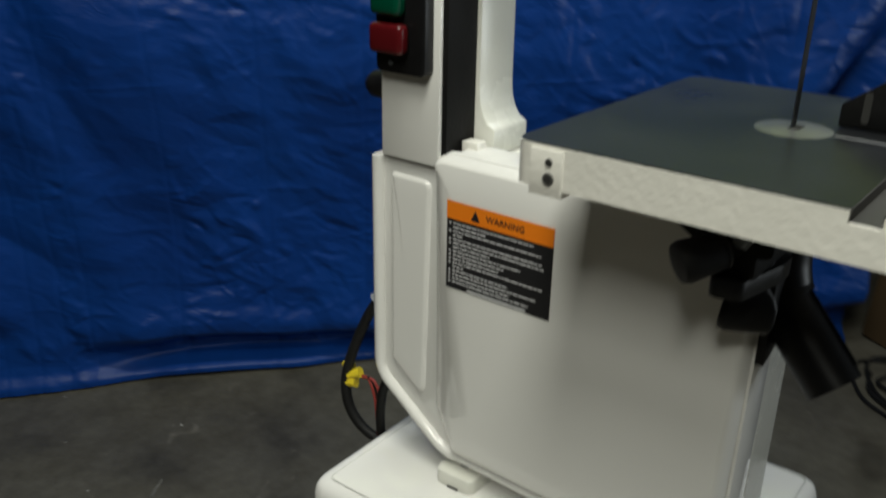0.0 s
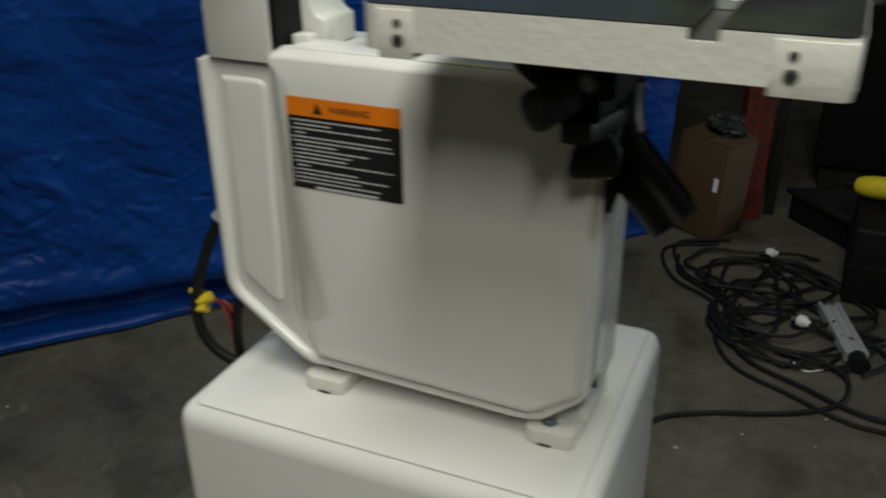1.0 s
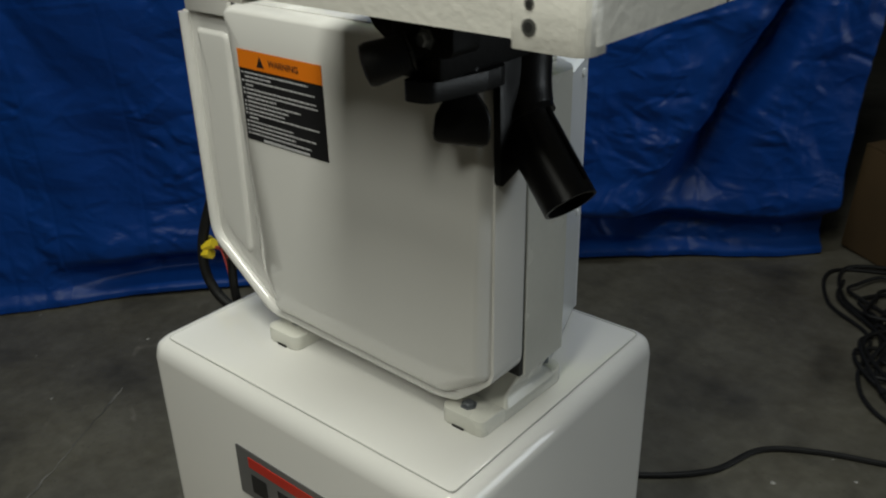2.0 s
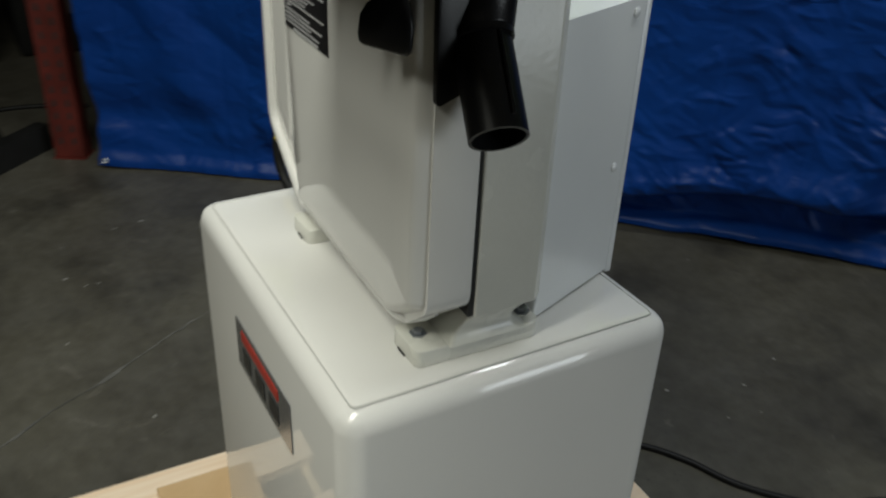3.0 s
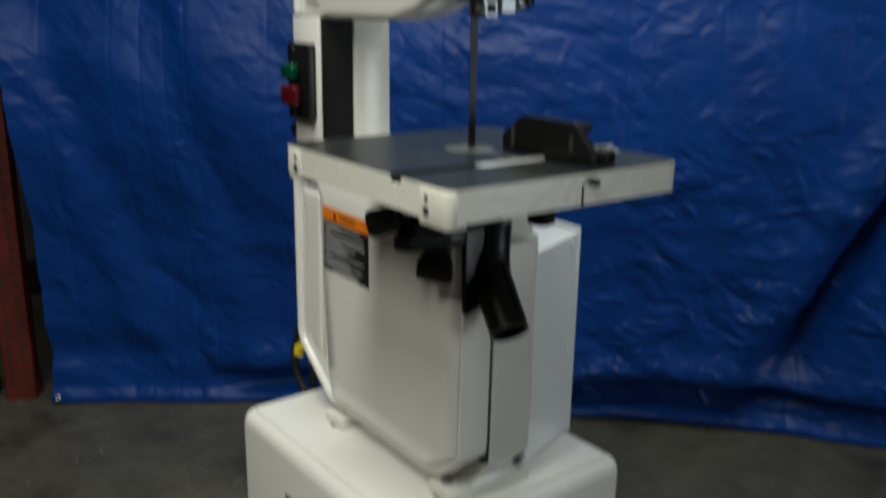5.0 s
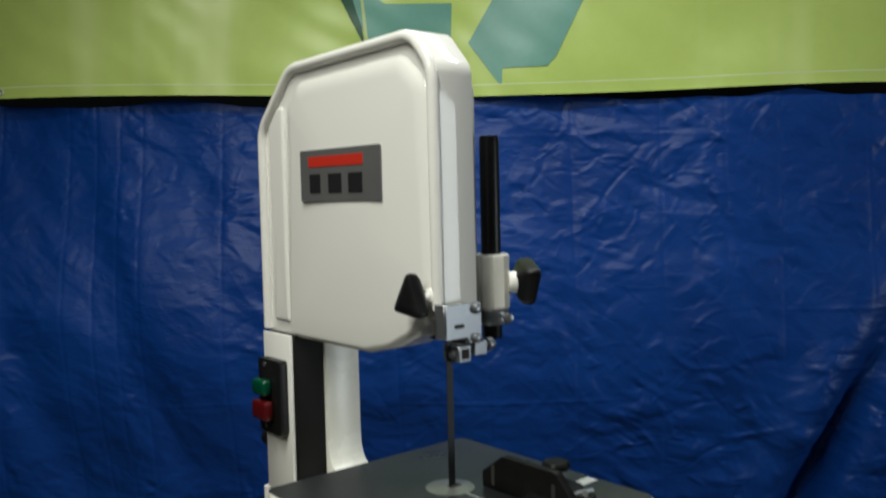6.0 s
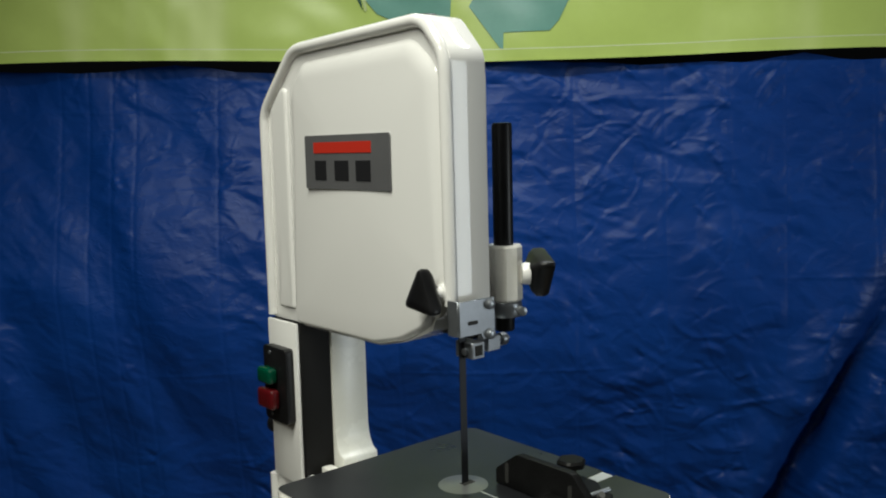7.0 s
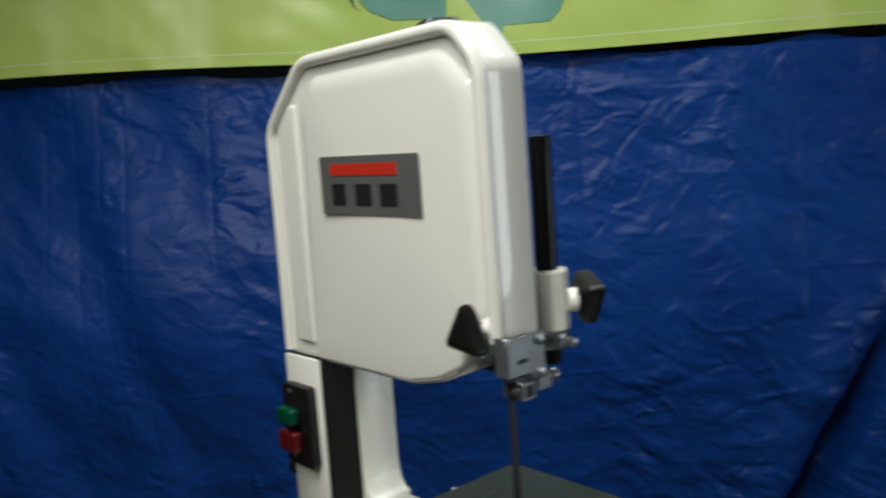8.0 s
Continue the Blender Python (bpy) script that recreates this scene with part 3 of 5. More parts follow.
def eyelet(c, size=1.0):
    """A rolled metal ring set flat against a hanging sheet."""
    g = bmesh.new()
    n = 20
    rings = []
    for r, out in ((0.006, 0.001), (0.009, 0.004), (0.012, 0.0)):
        rings.append([g.verts.new(c + size * r * (math.cos(2 * math.pi * i / n) * WALL_U + math.sin(2 * math.pi * i / n) * Vector((0, 0, 1))) + WALL_N * out) for i in range(n)])
    for p, q in zip(rings, rings[1:]):
        for i in range(n):
            g.faces.new((p[i], p[(i + 1) % n], q[(i + 1) % n], q[i]))
    return g


tarp()

BAN_U0, BAN_U1, BAN_Z0, BAN_Z1 = 0.126, 3.9, 2.080, 3.0


def banner_at(u, z, lift=0.0):
    sag = 0.012 * math.sin(u * 2.3 + 0.4) * (1 - (z - BAN_Z0) / (BAN_Z1 - BAN_Z0))
    out = 0.03 + 0.016 * math.sin(u * 3.1 + (z - 2) * 2.2) + 0.008 * math.sin(u * 7.3 - (z - 2) * 6)
    out += 0.010 * noise.noise(Vector((u * 3.5 - z * 2.0, z * 3.0, 2))) + 0.004 * noise.noise(Vector((u * 8 + z * 6, z * 9, 5)))
    slope = -0.0125 * (u - 0.126)
    return WALL_0 + WALL_U * u + WALL_N * (out + lift - 0.125) + Vector((0, 0, z + sag + slope))


def banner_sheet(u0, u1, z0, z1, lift, nu, nz, keep=None):
    bm = bmesh.new()
    g = [[bm.verts.new(banner_at(u0 + (u1 - u0) * i / nu, z0 + (z1 - z0) * j / nz, lift)) for j in range(nz + 1)] for i in range(nu + 1)]
    for i in range(nu):
        for j in range(nz):
            bm.faces.new((g[i][j], g[i + 1][j], g[i + 1][j + 1], g[i][j + 1]))
    return bm


def banner_shape(points, lift):
    """A printed patch on the banner: a flat outline in (u, z), finely cut so that it follows the waves."""
    bm = bmesh.new()
    f = bm.faces.new([bm.verts.new((u, z, 0)) for u, z in points])
    bmesh.ops.triangulate(bm, faces=[f])
    for _ in range(4):
        bmesh.ops.subdivide_edges(bm, edges=bm.edges[:], cuts=1, use_grid_fill=False)
        bmesh.ops.triangulate(bm, faces=bm.faces[:])
    for v in bm.verts:
        v.co = banner_at(v.co.x, v.co.y, lift)
    return bm


def banner():
    ob = thing("banner", "lime green printed vinyl banner hung above the blue tarp", "banner", (WALL_0.x, WALL_0.y, BAN_Z0))
    sheet = part("sheet", banner_sheet(BAN_U0, BAN_U1, BAN_Z0, BAN_Z1, 0.0, 260, 70), BANNER, ob, smooth=180)
    hem = banner_sheet(BAN_U0, BAN_U1, BAN_Z0 - 0.002, BAN_Z0 + 0.034, 0.004, 260, 3)
    part("hem", hem, BANNER, ob, "pale welded double hem", smooth=180)
    # weld strip coloured paler to carry the seam's white highlight
    part("hem_weld", banner_sheet(BAN_U0, BAN_U1, BAN_Z0 + 0.034, BAN_Z0 + 0.0375, 0.0045, 260, 1), mat("hem_weld", (0.78, 0.86, 0.52), 0.25), ob, "pale weld line with its shine painted in", smooth=180)
    # the turning arrows of a recycling sign
    part("printed_arrow", banner_shape([(1.33, 2.60), (1.40, 2.36), (1.425, 2.29), (1.47, 2.235), (1.54, 2.205), (1.712, 2.205), (1.722, 2.385), (1.50, 2.385), (1.46, 2.41), (1.43, 2.46), (1.42, 2.60)], 0.0035), PRINT_TEAL, ob, "teal green arrow of a recycling sign")
    part("printed_arrow", banner_shape([(1.25, 2.60), (1.425, 2.245), (1.405, 2.40), (1.40, 2.60)], 0.003), PRINT_GREEN, ob, "dark green arrow shade")
    part("printed_arrow", banner_shape([(1.775, 2.255), (1.885, 2.105), (1.887, 2.168), (2.035, 2.170), (2.065, 2.20), (2.165, 2.395), (1.86, 2.395)], 0.003), PRINT_TEAL, ob, "teal green arrow of a recycling sign")
    part("printed_line", banner_shape([(1.425, 2.275), (1.432, 2.24), (1.440, 2.245), (1.420, 2.33), (1.425, 2.40), (1.415, 2.40)], 0.0050), mat("pale_print_line", (0.55, 0.66, 0.28), 0.4), ob)
    part("grommet", eyelet(banner_at(BAN_U0 + 0.02, BAN_Z0 + 0.02, 0.006), 0.8), ALU, ob, "small metal eyelet in the lower corner")
    # lettering that the view cuts off: plain upright bars of its size and colour
    u = 0.252
    for w in (0.058, 0.062, 0.062, 0.075, 0.075, 0.085, 0.09, 0.055, 0.06, 0.085):
        part("printed_bar", banner_shape([(u, 2.425), (u + w, 2.425), (u + w, 2.70), (u, 2.70)], 0.006), PRINT_GREEN, ob)
        u += w + 0.045
    u = 1.71
    for w in (0.075, 0.055, 0.085, 0.085, 0.085, 0.085, 0.055, 0.085, 0.085):
        part("printed_bar", banner_shape([(u, 2.440), (u + w, 2.440), (u + w, 2.70), (u, 2.70)], 0.006), PRINT_GREEN, ob)
        u += w + 0.04


banner()


# ---- the bandsaw ----
SAW = thing("bandsaw", "white enamelled floor bandsaw with ground iron table and black knobs", "bandsaw", (-0.2, 0.05, 0.837))

LOW = [(-0.464, 1.244), (-0.464, 0.950), (-0.354, 0.870), (-0.05, 0.866), (0.004, 0.912), (0.007, 1.264), (-0.35, 1.264), (-0.362, 1.244)]
UP = [(-0.452, 1.507), (-0.452, 1.835), (-0.355, 1.927), (-0.048, 1.936), (-0.004, 1.886), (-0.002, 1.580), (-0.016, 1.575), (-0.026, 1.563), (-0.042, 1.556), (-0.049, 1.540), (-0.105, 1.517), (-0.163, 1.504), (-0.369, 1.504), (-0.375, 1.507)]


def rim(points, y, r=0.007):
    return tube(glide_corners(points, y), r, 10)


def glide_corners(points, y, radius=0.02):
    """A line through (x, z) points at a depth, with its corners eased."""
    out = [Vector((points[0][0], y, points[0][1]))]
    for i in range(1, len(points) - 1):
        a, b, c = (Vector((p[0], y, p[1])) for p in points[i - 1:i + 2])
        s, e = b + (a - b).normalized() * min(radius, (a - b).length * 0.45), b + (c - b).normalized() * min(radius, (c - b).length * 0.45)
        out += [s * (1 - t) ** 2 + b * 2 * t * (1 - t) + e * t * t for t in (0, 0.25, 0.5, 0.75, 1)]
    return out + [Vector((points[-1][0], y, points[-1][1]))]


def doors():
    # lower wheel door
    shell = prism(rounded(LOW, [0.002, 0.02, 0.022, 0.03, 0.03, 0.012, 0.01, 0.003]), "y", -0.013, 0.036, 0.006, 3)
    low = part("lower_door", shell, WHITE, SAW, "glossy white pressed lower wheel door")
    edge = glide_corners([(-0.459, 1.242), (-0.459, 0.952), (-0.351, 0.875), (-0.075, 0.872)], -0.014)
    edge += [Vector((-0.060, -0.0125, 0.873)), Vector((-0.045, -0.008, 0.877)), Vector((-0.030, 0.001, 0.887)), Vector((-0.022, 0.010, 0.896))]
    part("rim", tube(edge, lambda t: 0.008 if t < 0.62 else 0.0062, 10), WHITE, low)
    d = rounded([(-0.374, 1.2643), (-0.374, 0.93), (-0.342, 0.8775), (-0.056, 0.8730), (0.0028, 0.914), (0.0062, 1.2643)], [0.026, 0.030, 0.030, 0.024, 0.020, 0.010])
    wide = lambda x, z: 0.013 - 0.003 * float(ease(1.24, 1.26, z)) + 0.032 * float(ease(-0.330, -0.372, x) * ease(1.262, 1.20, z)) + 0.007 * float(ease(0.95, 0.88, z))
    part("dished_panel", dome(d, -0.0040, wide, 0.0255, 0.0004), WHITE, low)
    pad = rounded([(-0.439, 1.226), (-0.439, 0.977), (-0.385, 0.936), (-0.378, 1.226)], [0.006, 0.01, 0.012, 0.012])
    part("raised_pad", dome(pad, -0.0128, 0.006, 0.004, 0.0), WHITE, low)
    # upper wheel door
    shell = prism(rounded(UP, [0.002, 0.02, 0.025, 0.03, 0.03, 0.004, 0.010, 0.008, 0.008, 0.006, 0.06, 0.05, 0.004, 0.003]), "y", -0.007, 0.050, 0.005, 3)
    up = part("upper_door", shell, WHITE, SAW, "glossy white pressed upper wheel door")
    part("rim", rim([(-0.447, 1.511), (-0.447, 1.833), (-0.353, 1.921), (-0.050, 1.929), (-0.011, 1.884), (-0.009, 1.578)], -0.009, 0.0085), WHITE, up)
    d = rounded([(-0.371, 1.5055), (-0.371, 1.861), (-0.333, 1.900), (-0.071, 1.908), (-0.025, 1.870), (-0.020, 1.61), (-0.050, 1.545), (-0.107, 1.5185), (-0.165, 1.5055)], [0.020, 0.034, 0.034, 0.04, 0.05, 0.04, 0.06, 0.07, 0.06])
    wide = lambda x, z: 0.008 + 0.020 * float(ease(1.56, 1.70, z))
    part("dished_panel", dome(d, -0.0072, wide, 0.0085, 0.0053), WHITE, up)
    pad = rounded([(-0.427, 1.526), (-0.379, 1.526), (-0.379, 1.867), (-0.397, 1.867), (-0.427, 1.837)], [0.006, 0.006, 0.01, 0.012, 0.012])
    part("raised_pad", dome(pad, -0.0072, 0.006, 0.004, 0.0), WHITE, up)
    return low, up


LOWER_DOOR, UPPER_DOOR = doors()


def badge(parent, x0, x1, z0, z1, y):
    """The maker's plate: a dark plate with a red bar and three plain dark blocks."""
    w, h = x1 - x0, z1 - z0
    pl = part("name_plate", prism(rounded([(x0, z0), (x1, z0), (x1, z1), (x0, z1)], 0.003, 3), "y", y - 0.0016, y, 0.0004, 1), BADGE, parent, "grey metal maker plate with red bar")
    part("red_bar", box(x0 + 0.12 * w, x0 + 0.80 * w, y - 0.0024, y - 0.0014, z1 - 0.33 * h, z1 - 0.13 * h), BADGE_RED, pl, "red printed bar")
    for a, b in ((0.13, 0.27), (0.375, 0.54), (0.625, 0.79)):
        part("dark_block", box(x0 + a * w, x0 + b * w, y - 0.0024, y - 0.0014, z1 - 0.83 * h, z1 - 0.47 * h), BADGE_DARK, pl, "dark printed block")


badge(UPPER_DOOR, -0.311, -0.107, 1.717, 1.793, -0.0206)


def warning_label():
    x0, x1, z0, z1, y = -0.342, -0.204, 1.113, 1.217, -0.0298
    lab = part("warning_label", box(x0, x1, y - 0.0006, y, z0, z1), LABEL_BLACK, LOWER_DOOR, "black safety sticker with orange warning head", smooth=0)
    part("orange_head", box(x0, x1, y - 0.0012, y - 0.0004, z1 - 0.0205, z1), LABEL_ORANGE, lab, smooth=0)
    words("warning_word", "WARNING", 0.0102, Matrix.Translation((-0.264, y - 0.0016, z1 - 0.0105)) @ pose(0, 0, 0, 90, 0, 0), LABEL_BLACK, lab, "black printed word WARNING")
    part("warning_triangle", prism([(-0.309, z1 - 0.0165), (-0.297, z1 - 0.0165), (-0.303, z1 - 0.0045)], "y", y - 0.0016, y - 0.001), LABEL_BLACK, lab, smooth=0)
    rng = random.Random(3)
    z = z1 - 0.0245
    rows = [0.84, 0.36, 0.92, 0.10, 0.93, 0.95, 0.4, 0.72, 0.55, 0.5, 0.95, 0.12, 0.6, 0.9, 0.62, 0.82]
    for i, f in enumerate(rows):
        if f > 0.2 and i not in (1, 6):
            part("row_mark", box(x0 + 0.0035, x0 + 0.0060, y - 0.0010, y - 0.0004, z - 0.0022, z), LABEL_WHITE, lab, smooth=0)
        bm = bmesh.new()
        u, end = x0 + 0.009, x0 + 0.009 + f * 0.125
        while u < end:
            w = min(rng.uniform(0.002, 0.009), end - u)
            join(bm, box(u, u + w, y - 0.0010, y - 0.0004, z - 0.0017, z))
            u += w + 0.0013
        part("text_line", bm, LABEL_WHITE, lab, smooth=0)
        z -= 0.0047
    part("text_line", box(x0 + 0.03, x1 - 0.03, y - 0.0010, y - 0.0004, z - 0.0034, z - 0.0006), LABEL_WHITE, lab, smooth=0)


warning_label()


def frame_castings():
    body = prism(rounded([(-0.452, 0.0425), (0.003, 0.0425), (0.001, 0.118), (-0.010, 0.1305), (-0.030, 0.143), (-0.452, 0.143)], [0.004, 0.004, 0.006, 0.008, 0.006, 0.004]), "z", 0.8925, 1.215, 0.004, 3)
    part("lower_frame", body, CAST, SAW, "cream white cast iron lower wheel frame")
    part("frame_arm", box(-0.452, -0.03, 0.045, 0.140, 1.212, 1.252, 0.006), CAST, SAW)
    # black fillers paint the shade in the gap behind the lower door
    part("door_seal", box(-0.06, 0.0012, 0.0361, 0.0424, 0.894, 1.212), DARK, SAW, "dark filler painting the shade in the gap behind the door")
    part("door_seal", prism([(-0.44, 0.96), (-0.345, 0.89), (-0.07, 0.89), (-0.045, 0.93), (-0.045, 1.24), (-0.44, 1.24)], "y", 0.030, 0.046), DARK, SAW, "dark filler painting the shade in the gap behind the door")
    up = prism(rounded([(-0.45, 1.50), (-0.45, 1.825), (-0.365, 1.905), (-0.09, 1.905), (-0.055, 1.87), (-0.055, 1.60), (-0.08, 1.555), (-0.2, 1.53)], 0.02), "y", 0.056, 0.100, 0.006, 3)
    part("upper_frame", up, CAST, SAW, "cream white cast iron upper wheel frame")
    # same black filler for the shade behind the upper door
    part("door_seal", prism([(-0.44, 1.53), (-0.44, 1.81), (-0.36, 1.9), (-0.07, 1.9), (-0.04, 1.86), (-0.04, 1.60), (-0.09, 1.56), (-0.2, 1.53)], "y", 0.045, 0.060), DARK, SAW, "dark filler painting the shade in the gap behind the door")
    # dark block stands in for the shaded hollow of the wheel case
    part("blade_housing", box(-0.090, -0.004, 0.02, 0.055, 1.531, 1.60, 0.004), DARK, SAW, "dark block painting the shaded inside of the upper wheel case")
    # column with its black blade channel
    part("column_cover", box(-0.448, -0.3640, -0.0205, -0.014, 1.2455, 1.5065, 0.002), WHITE, SAW, "white sheet cover on the column front")
    # solid black box in place of the open channel's dark inside
    part("blade_channel", box(-0.446, -0.3585, -0.0138, 0.038, 1.243, 1.5062, 0.001), BLACK_MATT, SAW, "solid matt black fill for the blade channel in the column")
    col = prism([(-0.446, 1.53), (-0.355, 1.53), (-0.354, 1.330), (-0.3525, 1.312), (-0.348, 1.298), (-0.341, 1.288), (-0.331, 1.283), (-0.331, 1.2525), (-0.446, 1.2525)], "y", 0.0385, 0.105, 0.003, 2)
    part("column", col, CAST, SAW, "cream white cast iron column")
    part("column_pad", box(-0.357, -0.335, 0.012, 0.0303, 1.2525, 1.272, 0.002), CAST_ROUGH, SAW)
    part("trunnion_post", box(-0.034, 0.010, 0.042, 0.066, 1.222, 1.3158, 0.005), CAST, SAW, "cream casting post that carries the table")
    # rear guard of sheet metal over the pulleys
    guard = prism(rounded([(-0.455, 0.1445), (-0.034, 0.1445), (-0.092, 0.294), (-0.455, 0.294)], [0.002, 0.004, 0.008, 0.004]), "z", 0.8390, 1.180, 0.005, 3)
    part("rear_guard", guard, SHEET, SAW, "white sheet metal pulley guard at the back")
    part("guard_flange", box(-0.457, -0.096, 0.2945, 0.3035, 0.829, 1.187, 0.002), SHEET, SAW)
    for z in (0.985, 1.165):
        part("guard_screw", lathe([(0.006, 0), (0.0058, 0.001), (0.004, 0.0024), (0.0015, 0.003)], (-0.083, 0.272, z), (0.93, 0.36, 0), 16), SHEET, SAW, "white painted guard screw")


frame_castings()


def neck(x0, x1, levels, grow=0.0):
    """A casting that narrows below its body and flares out again on to its foot: rows of (z, front y, rear y, side)."""
    bm = bmesh.new()
    loops = []
    for z, y0, y1, side in levels:
        loops.append([bm.verts.new((x, y, z)) for x, y in rounded([(x0 - grow * side, y0), (x1 + side, y0), (x1 + side, y1), (x0 - grow * side, y1)], [0.005, 0.005, 0.014, 0.005], 5)])
    for p, q in zip(loops, loops[1:]):
        for i in range(len(p)):
            bm.faces.new((p[i], p[(i + 1) % len(p)], q[(i + 1) % len(p)], q[i]))
    bm.faces.new(loops[0][::-1])
    bm.faces.new(loops[-1])
    return bm


def feet():
    r = prism(rounded([(-0.066, -0.019), (-0.008, -0.017), (-0.006, 0.136), (-0.066, 0.136)], [0.012, 0.010, 0.016, 0.010]), "z", 0.8372, 0.8572, 0.005, 3)
    right = part("machine_foot", r, CAST, SAW, "cream cast foot bolted to the stand")
    levels = [(0.8560, 0.020, 0.118, -0.0045), (0.8615, 0.023, 0.113, -0.0075), (0.8655, 0.026, 0.107, -0.0092), (0.870, 0.029, 0.103, -0.010), (0.876, 0.033, 0.103, -0.009), (0.882, 0.037, 0.106, -0.0065), (0.888, 0.0405, 0.112, -0.003), (0.8945, 0.0427, 0.118, 0.0)]
    part("foot_neck", neck(-0.075, 0.0008, levels), CAST, SAW, "cream cast neck flaring on to its foot")
    l = prism(rounded([(-0.354, -0.031), (-0.298, -0.029), (-0.296, 0.118), (-0.354, 0.118)], 0.012), "z", 0.8372, 0.8572, 0.005, 3)
    left = part("machine_foot", l, CAST, SAW, "cream cast foot bolted to the stand")
    part("foot_neck", neck(-0.345, -0.300, levels, 1.0), CAST, SAW, "cream cast neck flaring on to its foot")
    for f, x in ((right, -0.041), (left, -0.325)):
        # dark bar paints the shade of the notch below the foot
        part("cast_mark", box(x - 0.008, x + 0.008, -0.0312 if f is left else -0.0192, -0.014, 0.8376, 0.8400), DARK, f, "dark bar painting the shaded notch under the foot")
        part("foot_bolt", bolt((x, 0.001, 0.8572), (0, 0, 1), 0.0065, 0.004), STEEL, f, "plated hex bolt")
    part("foot_bolt", bolt((-0.032, 0.125, 0.8572), (0, 0, 1), 0.0070, 0.006), STEEL, SAW, "plated hex bolt")


feet()


def table():
    x0, x1, y0, y1, zt, zb = -0.156, 0.203, -0.184, 0.153, 1.352, 1.316
    s0, s1 = 0.0955, 0.1155
    c = 0.016
    tb = part("table", prism([(s0, y0 + 0.002), (s1, y0 + 0.002), (s1, y1 - 0.002), (s0, y1 - 0.002)], "z", 1.3426, 1.3430), SLOT, SAW, "square ground iron saw table with painted sides")
    # ground top in two fields, either side of the mitre slot
    left = rounded([(x0, y0), (s0, y0), (s0, y1), (x0, y1)], [c, 0, 0, c], 5)
    right = rounded([(s1, y0), (x1, y0), (x1, y1), (s1, y1)], [0, c, c, 0], 5)
    part("tabletop", prism(left, "z", 1.3508, zt), IRON, tb, "grey ground iron table surface", smooth=30)
    part("tabletop", prism(right, "z", 1.3508, zt), IRON, tb, "grey ground iron table surface", smooth=30)
    il, ir = rounded([(x0 - .0006, y0 - .0006), (s0 - .0002, y0 - .0006), (s0 - .0002, y1 + .0006), (x0 - .0006, y1 + .0006)], [c, 0, 0, c], 5), rounded([(s1 + .0002, y0 - .0006), (x1 + .0006, y0 - .0006), (x1 + .0006, y1 + .0006), (s1 + .0002, y1 + .0006)], [0, c, c, 0], 5)
    part("table_side", prism(il, "z", 1.3424, 1.3507), CAST_ROUGH, tb, "cream painted casting edge")
    part("table_side", prism(ir, "z", 1.3424, 1.3507), CAST_ROUGH, tb, "cream painted casting edge")
    full = rounded([(x0 - .0006, y0 - .0006), (x1 + .0006, y0 - .0006), (x1 + .0006, y1 + .0006), (x0 - .0006, y1 + .0006)], c, 5)
    part("table_side", prism(full, "z", zb, 1.3424), CAST_ROUGH, tb, "cream painted casting edge")
    # corner pads with the rail holes
    pads = []
    for a, b in ((-0.1400, -0.110), (0.150, 0.2025)):
        pads.append(part("corner_pad", prism(rounded([(a, y0 - 0.0020), (b, y0 - 0.0020), (b, y0 + 0.02), (a, y0 + 0.02)], [0.001 if a < 0 else 0.002, 0.002 if a < 0 else 0.012, 0, 0], 4), "z", 1.3105, 1.3480, 0.0015, 2), CAST_ROUGH, tb, "cream cast corner pad with rail holes"))
    for p, x in zip(pads, (-0.1225, 0.1635)):
        for z, r in ((1.338, 0.0032), (1.3245, 0.0050)):
            h = lathe([(r * 1.05, 0.0), (r * 1.0, 0.0008), (r * 0.64, 0.0008), (r * 0.62, 0.0002)], (x, y0 - 0.0020, z), (0, -1, 0), 20)
            part("hole_lip", h, GREY_STEEL, p, "bright drilled hole edge")
            part("rail_hole", lathe([(r * 0.64, 0.0), (r * 0.64, 0.0010)], (x, y0 - 0.0020, z), (0, -1, 0), 18), DARK, p, "dark drilled rail hole")
    # round throat plate, blade slit and the levelling pin
    part("throat_plate", lathe([(0.0325, 0), (0.0325, 0.0012), (0.031, 0.0016)], (0.002, -0.006, 1.3505), (0, 0, 1), 48), mat("dull_throat_plate", (0.36, 0.37, 0.37), 0.36, 0.75, vary=0.15, scale=40, fine=400), tb, "round aluminium throat plate", smooth=30)
    part("throat_slot", box(-0.003, 0.007, -0.008, 0.010, 1.3518, 1.3524), DARK, tb, "dark blade slot")
    part("blade_slit", box(0.0345, s0 - 0.0005, -0.0072, -0.0050, 1.3514, 1.3522), ALU, tb, "bright thin slit edge")
    part("blade_slit", box(s1 + 0.0005, x1, -0.0072, -0.0050, 1.3514, 1.3522), DARK, tb, "thin dark slit to the table edge")
    for a, b in ((s0 - 0.0002, s0 + 0.0008), (s1 - 0.0008, s1 + 0.0002)):
        part("slot_wall", box(a, b, y0 + 0.0004, y1 - 0.0004, 1.3431, 1.3516), SLOT, tb, "dark slot wall", smooth=0)
    part("slit_mouth", box(x1 - 0.001, x1 + 0.0012, -0.0075, -0.0050, 1.3165, 1.339), DARK, tb)
    part("levelling_pin", lathe([(0.0045, 0), (0.0045, 0.014), (0.0035, 0.016)], (x1 - 0.004, 0.006, 1.3415), (1, 0, 0), 14), BLACK_MATT, tb, "dark levelling pin")
    ribs = bmesh.new()
    join(ribs, box(-0.05, 0.08, -0.10, 0.12, 1.300, 1.3165, 0.004))
    part("table_boss", ribs, BLACK_MATT, tb)


table()


